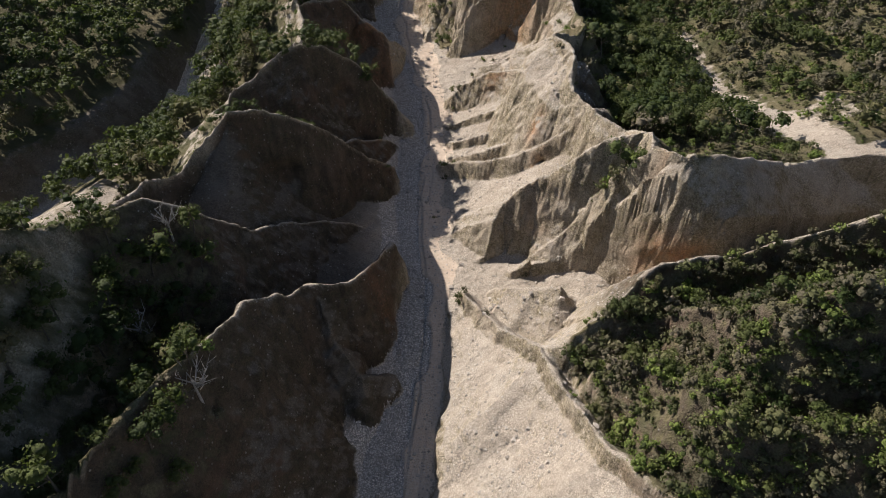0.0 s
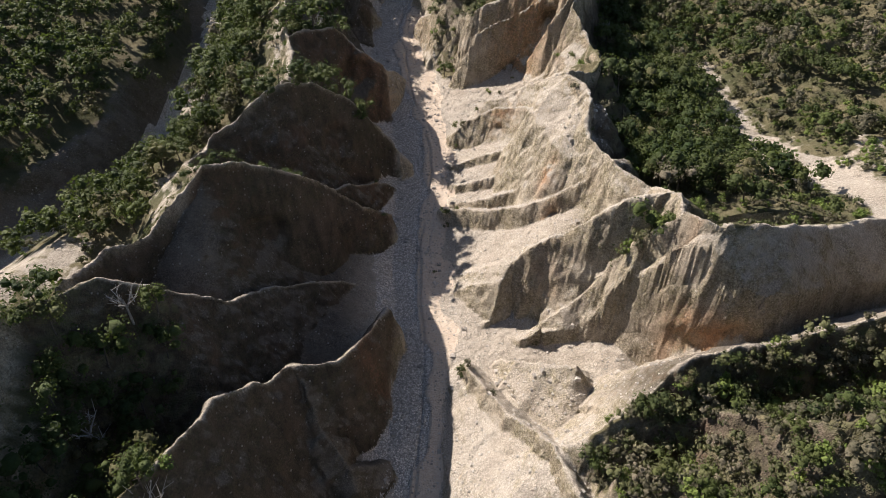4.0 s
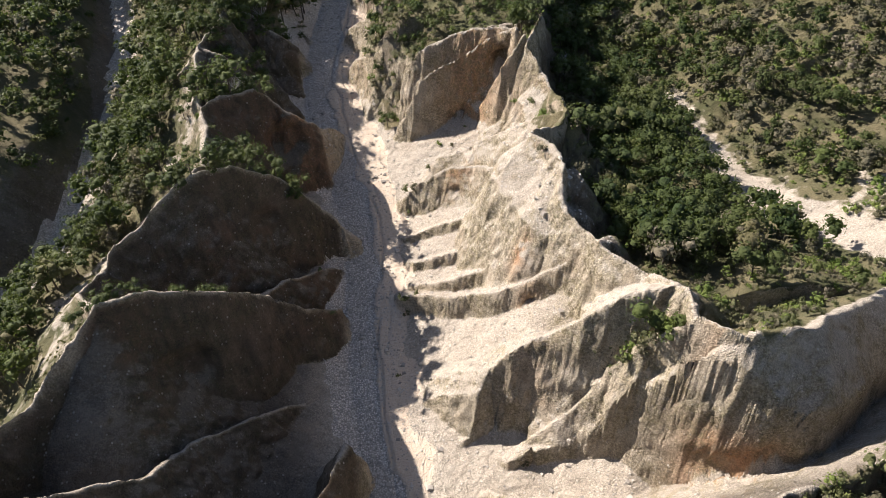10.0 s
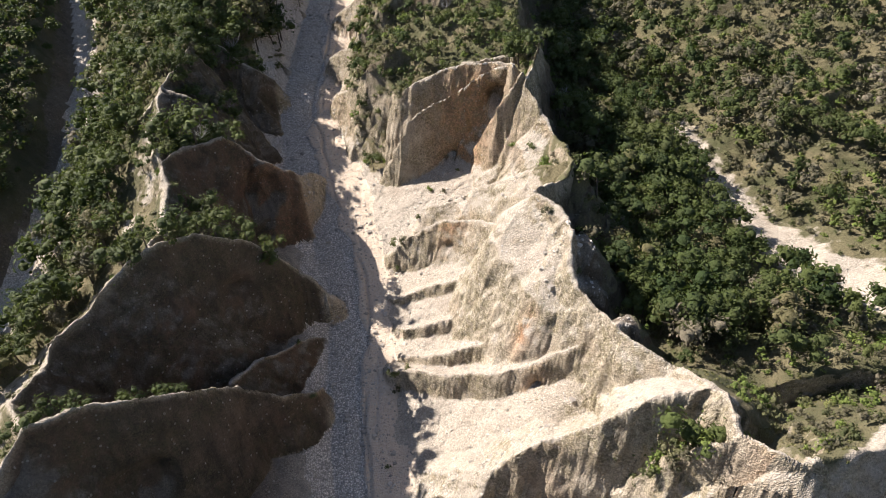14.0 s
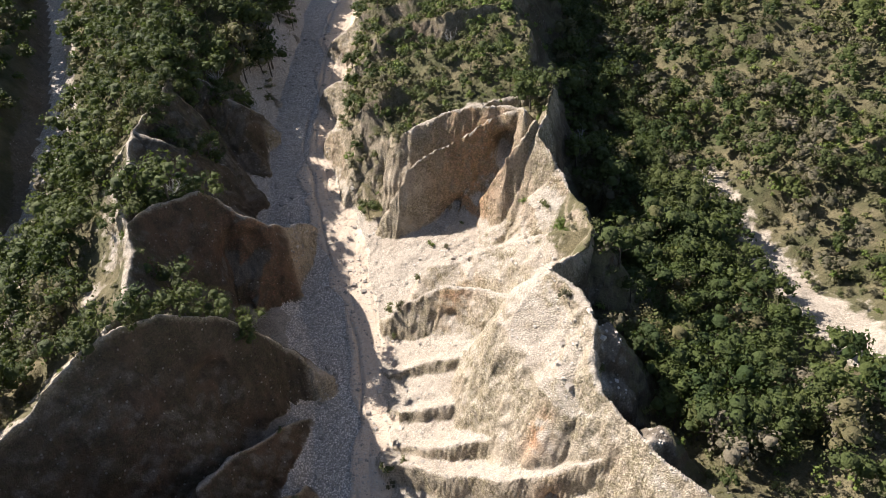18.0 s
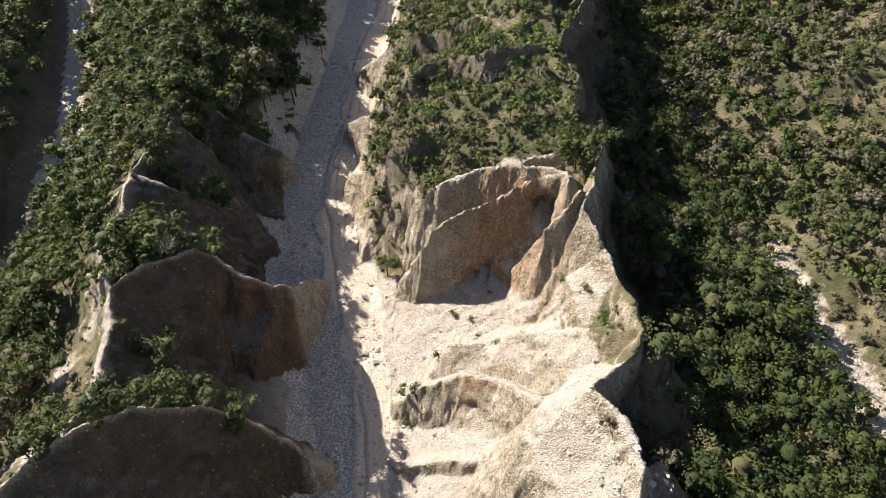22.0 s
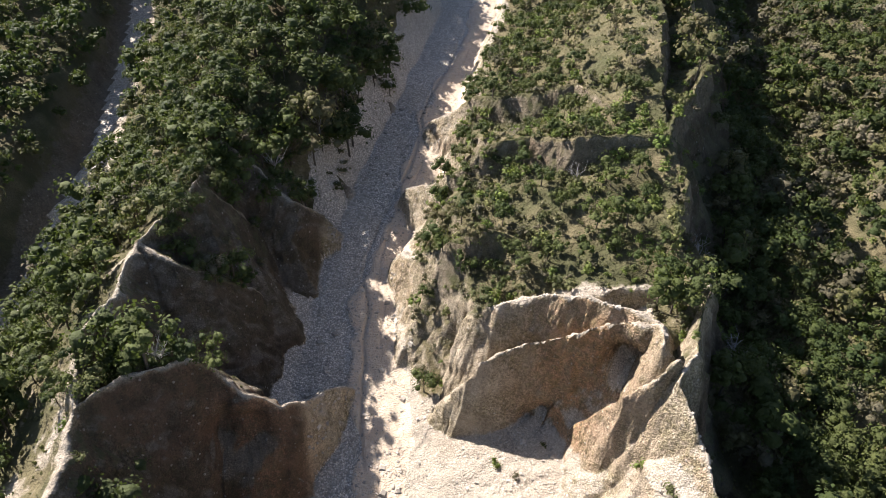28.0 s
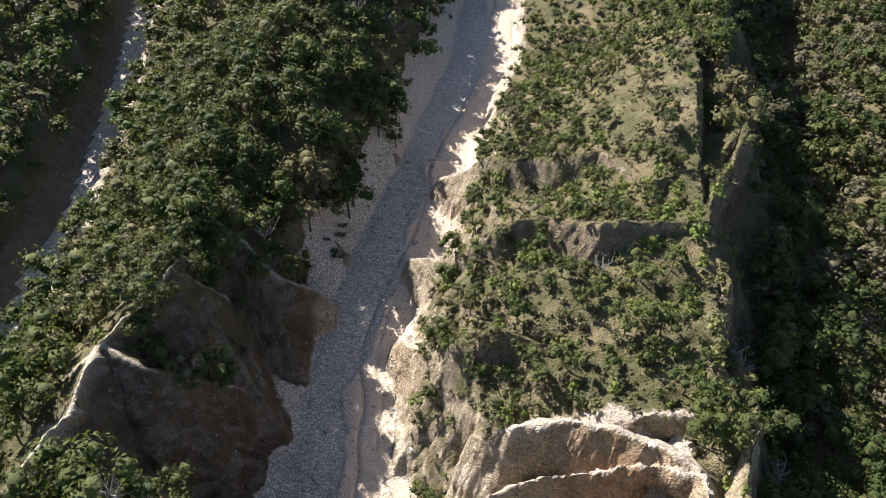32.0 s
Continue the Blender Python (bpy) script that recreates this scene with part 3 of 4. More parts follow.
def terrain(x, y):
    """Heights, and the number of the ridge that each place belongs to (-1: none)."""
    wx = x + 0.7 * wave(x, y, 7, 31) + 0.14 * wave(x, y, 2.4, 32) + 0.05 * wave(x, y, 1.0, 36)
    wy = y + 0.7 * wave(x, y, 7, 33) + 0.14 * wave(x, y, 2.4, 34) + 0.05 * wave(x, y, 1.0, 37)
    z = base_height(wx, wy)
    own = np.full(x.shape, -1)
    edge = np.full(x.shape, 9.0)
    cx, w, cz = creek(y)
    off = np.abs(x - cx) - w + 0.7 * wave(x, y, 5, 66)
    d, side, h, s = lines(wx, wy, BROW)
    brow = np.where((side > 0.2) & (s > 0.3) & (d < 25), h + 0.7 - 5.5 * np.maximum(0, d - 0.2 + 0.12 * wave(s, h - 5 * d, 1.6, 39)), 1e3)
    for k, (label, pts, left, right, jag) in enumerate(RIDGES):
        reach = 50
        box = (x > pts[:, 0].min() - reach) & (x < pts[:, 0].max() + reach) & (y > pts[:, 1].min() - reach) & (y < pts[:, 1].max() + reach)
        bx, by = wx[box], wy[box]
        d, side, h, s = lines(bx, by, pts)
        d = np.maximum(0, d - 0.15)
        lean = ease(side, -0.75, 0.75)
        fall = lean * flank(d, *left) + (1 - lean) * flank(d, *right)
        flute = wave(s, fall * 0.5, 2.4, k + 40) + 0.6 * wave(s, fall * 0.6, 1.1, k + 60)
        rill = wave(s, fall * 0.5, 5.2, k + 20) - 0.7 * np.abs(wave(s, fall * 0.35, 3.1, k + 25))
        d2 = np.maximum(0, d + rill * np.minimum(d * 0.06, 0.26) + flute * np.minimum(d * 0.03, 0.12) + 0.13 * np.minimum(d, 1) * rough(bx, by, 3.0, 4, k + 80, 0.6))
        drop = lean * flank(d2, *left) + (1 - lean) * flank(d2, *right)
        hh = h + 0.7 + jag * np.exp(-d / 1.6) * rough(s, 0 * s + k * 9.0, 5, 4, k) - drop
        if k in WALL:
            hh = np.minimum(hh, brow[box])
        # the creek keeps its bed clear of all but the noses
        hh = np.minimum(hh, cz[box] + 2.1 * np.maximum(0, off[box]) + 8 * np.maximum(0, 3.6 - d) - 3 * (off[box] < 0))
        zb = z[box]
        won = hh > zb
        z[box] = np.where(won, hh, zb)
        ob = own[box]
        ob[won] = k
        own[box] = ob
        eb = edge[box]
        eb[won] = d[won]
        edge[box] = eb
    cx, w, cz = creek(y)
    off = np.abs(x - cx) - w
    bare = ease(off, -0.5, 2.0)
    z = z + bare * (0.16 * rough(x, y, 4.0, 3, 71) + 0.13 * wave(x, y, 1.1, 75) + 0.10 * wave(x, y, 0.75, 76))
    # the creek's own relief: a low silt terrace and a braided runnel
    silt = ease((x - cx) / w + 0.3 * wave(y, 0 * y, 22, 81) + 0.22 * wave(x, y, 6, 82) + 0.08 * wave(x, y, 2.2, 84), 0.08, 0.22)
    way = (x - cx) / w - 0.2 * wave(y, 0 * y, 23, 83) - 0.09 * wave(y, 0 * y, 6, 86)
    runnel = ease(wave(y, 0 * y, 11, 88), -0.5, 0.2) * np.exp(-((way - 0.2) / 0.035) ** 2) + 0.5 * ease(wave(y, 0 * y, 14, 89), -0.3, 0.3) * np.exp(-((way - 0.55 - 0.15 * wave(y, 0 * y, 25, 87)) / 0.03) ** 2)
    z = z + (1 - bare) * (0.5 * silt - 0.65 * runnel + 0.10 * rough(x, y, 1.6, 3, 85))
    return z, own, silt, edge


def spaced(*runs):
    """Coordinates in runs of (from, to, first step, last step)."""
    out = []
    for a, b, s0, s1 in runs:
        v, s = a, s0
        n = max(2, int(round((b - a) / (0.5 * (s0 + s1)))))
        w = np.linspace(s0, s1, n)
        out.append(a + np.concatenate([[0], np.cumsum(w)[:-1]]) * (b - a) / w.sum())
    return np.concatenate(out + [[runs[-1][1]]])


GX = spaced((-3000, -400, 300, 30), (-400, -120, 20, 3), (-120, -50, 1.5, 0.6), (-50, 44, 0.27, 0.27), (44, 110, 0.5, 1.6), (110, 400, 3, 20), (400, 3000, 30, 300))
GY = spaced((-3000, -100, 300, 30), (-100, 48, 15, 1.0), (48, 88, 0.4, 0.29), (88, 215, 0.28, 0.28), (215, 270, 0.3, 0.45), (270, 350, 0.5, 1.0), (350, 600, 1.5, 20), (600, 4000, 30, 300))
X, Y = np.meshgrid(GX, GY)
Z, OWN, SILT, EDGE = terrain(X, Y)


def ground_at(x, y):
    """The height of the built ground, between its corners."""
    x, y = np.asarray(x, float), np.asarray(y, float)
    i = np.clip(np.searchsorted(GX, x) - 1, 0, len(GX) - 2)
    j = np.clip(np.searchsorted(GY, y) - 1, 0, len(GY) - 2)
    a, b = (x - GX[i]) / (GX[i + 1] - GX[i]), (y - GY[j]) / (GY[j + 1] - GY[j])
    return (Z[j, i] * (1 - a) + Z[j, i + 1] * a) * (1 - b) + (Z[j + 1, i] * (1 - a) + Z[j + 1, i + 1] * a) * b


def frame_of(px, py, pz):
    """Unit normals of the ground's sheet."""
    a = [np.gradient(v, axis=1) for v in (px, py, pz)]
    b = [np.gradient(v, axis=0) for v in (px, py, pz)]
    n = np.stack([a[1] * b[2] - a[2] * b[1], a[2] * b[0] - a[0] * b[2], a[0] * b[1] - a[1] * b[0]], -1)
    return n / np.linalg.norm(n, axis=-1, keepdims=True)


# hollows that undercut the walls: middle, radius, how far in, and the way in
HOLLOWS = ((26, 192.5, 30.5, 4.2, 4.0, 0.35, 0.95), (17, 192, 17, 5, 1.6, 0.1, 1), (20.5, 138, 14.5, 2.6, 1.6, 0.3, 1), (21, 131, 15, 2.4, 1.5, 0.4, 1), (14.5, 169, 13, 3.2, 1.8, 0.4, 0.9),
           (40.5, 100, 14, 5, 2.0, 0, 1), (46, 98, 18, 5, 1.8, 0, 1), (-22, 183, 20, 6, 2.5, -0.4, 0.9), (-33, 121, 18, 6, 1.8, -0.2, 1), (-25, 156, 18, 5, 1.8, -0.2, 1), (33.5, 105, 27, 3, 1.2, 0.2, 1))


def weathered():
    """The sheet with its walls roughened sideways, ribbed by rain and undercut by hollows."""
    n = frame_of(X, Y, Z)
    wall = ease(n[..., 2], 0.72, 0.45) * ease(X, -75, -60) * ease(X, 75, 60) * ease(Y, 300, 280)
    ax, ay = n[..., 0] ** 2, n[..., 1] ** 2
    face = ay / (ax + ay + 1e-6)
    bump = lambda size, up, octaves, seed: (1 - face) * rough(Y, Z * up, size, octaves, seed, 0.6) + face * rough(X, Z * up, size, octaves, seed + 50, 0.6)
    push = 0.34 * bump(1.7, 0.8, 4, 171) + 0.09 * bump(1.6, 0.2, 3, 181)
    push = wall * push
    px, py, pz = X + n[..., 0] * push, Y + n[..., 1] * push, Z + n[..., 2] * push
    for hx, hy, hz, r, deep, dx, dy in HOLLOWS:
        q = np.sqrt((X - hx) ** 2 + (Y - hy) ** 2 + (1.1 * (Z - hz)) ** 2) / r + 0.12 * wave(X, Z, 1.8, 191)
        inner = deep * ease(q, 1.0, 0.35) * wall
        px, py = px + dx * inner, py + dy * inner
    return px, py, pz


def slope_at(x, y, e=0.8):
    return np.hypot(ground_at(x + e, y) - ground_at(x - e, y), ground_at(x, y + e) - ground_at(x, y - e)) / (2 * e)


# the brink of the eastern cliffs: y and x
CLIFF = ((100, 113, 121, 129, 137, 144, 154, 164, 171, 180, 188, 193, 200, 208, 216, 222, 231, 243, 261, 282, 310), (45, 38, 36, 31, 28, 28, 26, 34, 34.5, 33, 32, 33, 36, 38.5, 35.5, 36, 34, 38, 46.5, 46, 50))
WEST_CREST = ((60, 82, 92, 96, 103, 110, 114.5, 120, 128, 138.4, 145.5, 151.5, 160, 167, 176, 186, 194, 203, 209, 216, 226, 238, 250, 263, 285, 315), (-45, -54, -50, -55, -51.5, -47.7, -45, -41.2, -47, -45.8, -40, -33.8, -33.5, -34.6, -36, -40.7, -39.5, -41.6, -38.5, -37.5, -39, -43, -40, -38, -37, -43))


def grassy_strip(x, y):
    """Dry grass along the sunny side of the western divide."""
    return ease(np.interp(y, *WEST_CREST) - x, 0.3, 1.5) * ease(x - np.interp(y, WEST_Y, WEST_X), 12, 20) * ease(y, 88, 96) * ease(y, 215, 205) * np.clip(0.58 + 0.4 * rough(x, y, 6, 3, 151), 0, 1)


def planted(x, y):
    """How thickly plants hold the ground, 0 to 1."""
    cx, w, cz = creek(y)
    wx = np.interp(y, WEST_Y, WEST_X)
    n = rough(x, y, 14, 4, 101)
    west_line = np.interp(y, (60, 90, 100, 110, 120, 138, 152, 160, 167, 186, 203, 216, 238, 262, 300, 400), (-36, -44, -61, -61, -53, -57, -48, -45, -42, -45, -44, -38, -38, -33, -28, -20))
    west = ease(west_line - x, 0, 4)
    west = west * (1 - 0.55 * ease(120 - y, -14, 6) * ease(x, -92, -82))
    gully = ease(np.abs(x - wx), 2.5 + 2 * ease(y, 215, 230), 4.5 + 2.5 * ease(y, 215, 230)) * (1 - 0.75 * ease(y, 210, 160) * ease(np.abs(x - wx), 14, 6))
    west = west * gully
    north_west = ease(y, 226, 240) * ease(cx - w - x, 0.5, 3) * (1 - 0.25 * ease(x - np.interp(y, *WEST_CREST), 0.5, 3)) * ease(np.abs(x - wx - 1), 4, 8)
    east_line = np.interp(y, (40, 90, 100, 113, 128, 143, 153, 163, 180, 193, 208, 222, 231, 262, 300, 400), (38, 38, 38, 38, 33.5, 31, 29, 37, 36, 35, 40, 38, 36, 47, 48, 70))
    east = ease(x - east_line, 0, 2.5)
    wall_y = np.interp(x, (36, 40, 44, 50, 57, 65, 80, 100, 140), (107, 104, 101, 104, 109, 114.5, 122, 129, 132))
    east = np.where((x > 36) & (y < 140), east * ease(y - wall_y, 0, 2), east)
    track = np.interp(y, (100, 130, 140, 150, 164, 185, 200, 215, 240), (92, 80, 75.5, 72.5, 70, 69.8, 70.5, 72, 76))
    open_e = 0.65 * ease(x, 72, 80) * ease(y, 172, 150) * ease(n, -0.25, 0.1) * ease(x, 104, 92) + np.exp(-((x - track + 1.5 * wave(x, y, 12, 95)) / 3.6) ** 2) * ease(y, 240, 215)
    east = east * (1 - 0.95 * np.clip(open_e, 0, 1))
    north_east = ease(y - np.interp(x, (-5, 6, 12, 30), (197, 199, 202, 202)), 0, 4) * ease(x - cx - w, 1.5, 5) * 0.9
    cap = ease(np.hypot((x - 33) / 5, (y - 167) / 9), 1.1, 0.7) * 0.8
    cap = np.maximum(cap, ease(np.hypot((x - 34) / 5, (y - 197) / 10), 1.1, 0.7) * 0.75)
    south_east = ease(np.interp(x, (18, 25, 33, 40, 47, 54, 62, 75, 90), (79, 81, 83.5, 86, 88, 89.5, 90, 90, 92)) - y, -0.5, 1) * ease(x - np.interp(y, (40, 70, 80, 90), (27, 21, 19, 38)), 0, 3)
    pocket = ease(np.hypot((x - 33) / 5, (y - 112) / 2.5), 1.1, 0.7) * 0.8
    shade_sw = ease(np.interp(y, (40, 50, 63, 72, 80, 88, 99), (-27, -28, -29.5, -31, -34, -36, -38.5)) - x, 0, 2.5) * ease(np.interp(x, (-62, -54, -47.3, -43, -37.5, -35), (66, 82, 90, 92, 99.6, 102)) - y, 2, 5)
    falls_north = ground_at(x, y - 1.5) - ground_at(x, y + 1.5)
    spurs_w = ease(x, -46, -40) * ease(cx - w - x, 6, 11) * ease(y, 146, 152) * ease(falls_north, -0.6, 0.6) * ease(ground_at(x, y), 15, 20) * np.where(y > 198, 1, ease(falls_north, 0.4, 1.4))
    low_ridge = np.exp(-((y - 235.5) / 3) ** 2) * ease(x, 85, 89) * ease(x, 130, 118)
    east = east * (1 - 0.9 * low_ridge)
    shade_sw = shade_sw * ease(np.abs(x - np.interp(y, (50, 63, 71.6, 79.5, 86.6), (-40, -35, -31.7, -30.6, -26.3))), 2.5, 4.5)
    south_west = 0.9 * ease(-32 - x, 0, 4) * ease(80 - y, 0, 6)
    p = np.max([south_west, spurs_w, shade_sw, west, north_west, east, north_east, cap, south_east, pocket], axis=0)
    return np.clip(p + 0.22 * n * (p > 0.05), 0, 1)


PX, PY, PZ = weathered()
PLANTS = np.maximum(planted(X, Y), grassy_strip(X, Y))


def patch(name, faces, material, label, category, kind, attrs, normals):
    """One object from some cells of the ground's grid."""
    used, index = np.unique(faces, return_inverse=True)
    me = bpy.data.meshes.new(name)
    n, f = len(used), faces.shape[0]
    me.vertices.add(n)
    me.loops.add(4 * f)
    me.polygons.add(f)
    me.vertices.foreach_set("co", np.stack([PX.ravel()[used], PY.ravel()[used], PZ.ravel()[used]], 1).astype(np.float32).ravel())
    me.loops.foreach_set("vertex_index", index.ravel().astype(np.int32))
    me.polygons.foreach_set("loop_start", np.arange(0, 4 * f, 4, dtype=np.int32))
    me.polygons.foreach_set("loop_total", np.full(f, 4, np.int32))
    me.polygons.foreach_set("use_smooth", np.ones(f, bool))
    for key, values in attrs.items():
        me.attributes.new(key, "FLOAT", "POINT").data.foreach_set("value", values.ravel()[used].astype(np.float32))
    me.materials.append(material)
    me.update()
    me.normals_split_custom_set_from_vertices(normals[used])
    return tagged(new(name, me), label, category, "", kind)


def build_ground():
    ny, nx = X.shape
    c = np.arange(ny * nx).reshape(ny, nx)
    cells = np.stack([c[:-1, :-1], c[:-1, 1:], c[1:, 1:], c[1:, :-1]], -1).reshape(-1, 4)
    nrm = frame_of(PX, PY, PZ).reshape(-1, 3).astype(np.float32)
    cx, w, cz = creek(Y)
    in_bed = (np.where(X < cx, 0.62, 1.0) * np.abs(X - cx) < w + 0.8 + 1.5 * wave(X, Y, 8, 93) + 0.8 * wave(X, Y, 2.5, 94)) & (OWN < 0) & (Y > 30) & (Y < 420)
    wet = (np.abs(X - np.interp(Y, WEST_Y, WEST_X)) < 2.6 + 0.9 * wave(Y, 0 * Y, 20, 91)) & (OWN < 0) & (Y > 90) & (Y < 400)
    kind = np.where(in_bed, 1000, np.where(wet, 1001, OWN))
    kc = kind[:-1, :-1].ravel()
    ochre = sum(np.exp(-(((X - a) / r) ** 2 + ((Y - b) / r) ** 2)) for a, b, r in ((40.5, 100, 4.5), (20.5, 131.5, 2), (20.5, 138.5, 1.6), (19.5, 193.5, 6.5), (45, 98, 3.5), (-12.2, 100, 3), (-20, 184, 6), (14, 171, 3)))
    ochre = ochre * np.where((X > 33) & (Y < 104), ease(Z, 24, 18), 1)
    # brown earth with painted shade in western spurs, cream conglomerate east of the creek
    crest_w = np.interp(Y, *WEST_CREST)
    # the south-east slopes take the same shade tone
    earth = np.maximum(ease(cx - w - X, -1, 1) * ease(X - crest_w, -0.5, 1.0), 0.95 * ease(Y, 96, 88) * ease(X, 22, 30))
    # crests keep out of the dark tone, so their sunlit edges stay pale
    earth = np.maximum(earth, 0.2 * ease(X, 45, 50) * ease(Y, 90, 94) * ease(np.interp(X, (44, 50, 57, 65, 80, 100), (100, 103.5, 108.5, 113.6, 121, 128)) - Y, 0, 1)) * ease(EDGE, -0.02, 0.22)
    # the west gully's shaded wall is darkened too
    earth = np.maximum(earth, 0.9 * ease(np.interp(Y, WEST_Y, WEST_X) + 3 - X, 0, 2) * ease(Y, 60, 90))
    # shade painted dark on the cliffs that fall to the eastern wood
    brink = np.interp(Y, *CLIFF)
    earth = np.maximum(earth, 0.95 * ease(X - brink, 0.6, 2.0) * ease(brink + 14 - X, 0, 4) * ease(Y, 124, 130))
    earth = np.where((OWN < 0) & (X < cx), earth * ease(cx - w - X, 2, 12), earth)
    # shaded hill walls darkened, and the foot of the sandy wall browned
    earth = np.maximum(earth, 0.6 * ease(Y, 207, 211) * ease(X - cx - w, 4, 10) * ease(EDGE, 0.0, 0.3))
    earth = np.maximum(earth, 0.4 * np.exp(-((X - 37) / 10) ** 2 - ((Y - 102) / 4) ** 2) * ease(Z, 26, 22))
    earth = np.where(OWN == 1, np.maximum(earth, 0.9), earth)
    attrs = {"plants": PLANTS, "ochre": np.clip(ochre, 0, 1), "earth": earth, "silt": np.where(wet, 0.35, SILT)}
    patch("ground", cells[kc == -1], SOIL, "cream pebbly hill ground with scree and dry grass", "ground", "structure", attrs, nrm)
    bed = patch("creek_bed", cells[kc == 1000], GRAVEL, "dry grey gravel creek bed with a brown silt terrace", "creek bed", "structure", attrs, nrm)
    patch("creek_bed", cells[kc == 1001], GRAVEL, "pale dry gravel gully at the foot of wooded slopes", "creek bed", "structure", attrs, nrm)
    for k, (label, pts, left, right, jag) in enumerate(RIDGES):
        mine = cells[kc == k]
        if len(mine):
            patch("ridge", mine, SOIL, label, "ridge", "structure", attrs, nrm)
    return bed


CREEK = build_ground()

# ---- plants ----
def leaf_cloud(r, lobes, count, size, squash, seed):
    """A crown: rounded lobes set close together, each with a coat of small leaf sprays. Returns corners and quads."""
    g = np.random.default_rng(seed)
    cen = g.normal(size=(lobes, 3)) * (0.44, 0.44, 0.28) * r
    cen[:, 2] = np.abs(cen[:, 2]) * squash + 0.1 * r
    rad = r * g.uniform(0.26, 0.5, lobes)
    rings, n = (-0.1, 0.62), 6
    vs, fs = [], []
    for k in range(lobes):
        v = []
        for q in rings:
            an = np.arange(n) * 2 * np.pi / n + g.random() * 2
            wide = math.sqrt(1 - q * q) * rad[k] * g.uniform(0.45, 0.85, n)
            v.append(np.stack([np.cos(an) * wide, np.sin(an) * wide, q * rad[k] * g.uniform(0.6, 0.95, n)], 1) + cen[k])
        v = np.concatenate(v)
        i = np.arange(n)
        f = [np.stack([i + n * a, (i + 1) % n + n * a, (i + 1) % n + n * (a + 1), i + n * (a + 1)], 1) for a in range(len(rings) - 1)]
        top = n * (len(rings) - 1)
        f.append(np.array([(top, top + 1, top + 2, top + 3), (top, top + 3, top + 4, top + 5)]))
        vs.append(v)
        fs.append(np.concatenate(f) + k * n * len(rings))
    base = lobes * n * len(rings)
    k = g.choice(lobes, count, p=rad ** 2 / (rad ** 2).sum())
    d = g.normal(size=(count, 3))
    d[:, 2] = np.abs(d[:, 2]) * 1.2 - 0.3
    d /= np.linalg.norm(d, axis=1, keepdims=True)
    c = cen[k] + d * (rad[k] * g.uniform(0.92, 1.34, count))[:, None]
    nrm = d + g.normal(size=(count, 3)) * 0.5
    nrm /= np.linalg.norm(nrm, axis=1, keepdims=True)
    a = np.cross(nrm, g.normal(size=(count, 3)))
    a /= np.linalg.norm(a, axis=1, keepdims=True)
    b = np.cross(nrm, a)
    sx, sy = (size * g.uniform(0.6, 1.3, (2, count)))[..., None]
    v = np.stack([c - a * sx, c - b * sy * 0.6 + nrm * 0.2 * size, c + a * sx * 0.8, c + b * sy * 0.7 + nrm * 0.15 * size], 1).reshape(-1, 3)
    return np.concatenate(vs + [v]), np.concatenate(fs + [np.arange(4 * count).reshape(-1, 4) + base])


def limb(a, b, ra, rb, sides=5):
    """A tapered limb between two points."""
    a, b = np.array(a, float), np.array(b, float)
    w = (b - a) / np.linalg.norm(b - a)
    u = np.cross(w, (0.3, 1, 0.2))
    u /= np.linalg.norm(u)
    t = np.cross(w, u)
    an = np.arange(sides) * 2 * np.pi / sides
    ring = np.cos(an)[:, None] * u + np.sin(an)[:, None] * t
    v = np.concatenate([a + ring * ra, b + ring * rb])
    i = np.arange(sides)
    j = (i + 1) % sides
    return v, np.stack([i, j, j + sides, i + sides], 1)


def joined(pieces):
    vs, fs, n = [], [], 0
    for v, f in pieces:
        vs.append(v)
        fs.append(f + n)
        n += len(v)
    return np.concatenate(vs), np.concatenate(fs)


def trunk_of(h, r, seed, sides=5, limbs=4):
    g = np.random.default_rng(seed)
    bend = g.normal(size=2) * 0.12 * h
    mid = (bend[0] * 0.6, bend[1] * 0.6, 0.55 * h)
    pieces = [limb((0, 0, -0.8), mid, r, r * 0.65, sides), limb(mid, (bend[0], bend[1], h), r * 0.65, r * 0.25, sides)]
    for k in range(limbs):
        an = k * 2.4 + g.random()
        pieces.append(limb(mid, (mid[0] + 0.42 * h * math.cos(an), mid[1] + 0.42 * h * math.sin(an), h * g.uniform(0.75, 1.0)), r * 0.4, r * 0.12, max(3, sides - 1)))
    return joined(pieces)


def quads(name, v, f, material, tint=None, flat=False):
    me = bpy.data.meshes.new(name)
    me.vertices.add(len(v))
    me.loops.add(4 * len(f))
    me.polygons.add(len(f))
    me.vertices.foreach_set("co", np.asarray(v, np.float32).ravel())
    me.loops.foreach_set("vertex_index", np.asarray(f, np.int32).ravel())
    me.polygons.foreach_set("loop_start", np.arange(0, 4 * len(f), 4, dtype=np.int32))
    me.polygons.foreach_set("loop_total", np.full(len(f), 4, np.int32))
    me.attributes.new("tint", "FLOAT", "POINT").data.foreach_set("value", np.zeros(len(v), np.float32) if tint is None else np.asarray(tint, np.float32))
    me.materials.append(material)
    me.polygons.foreach_set("use_smooth", np.full(len(f), not flat))
    me.update()
    return me


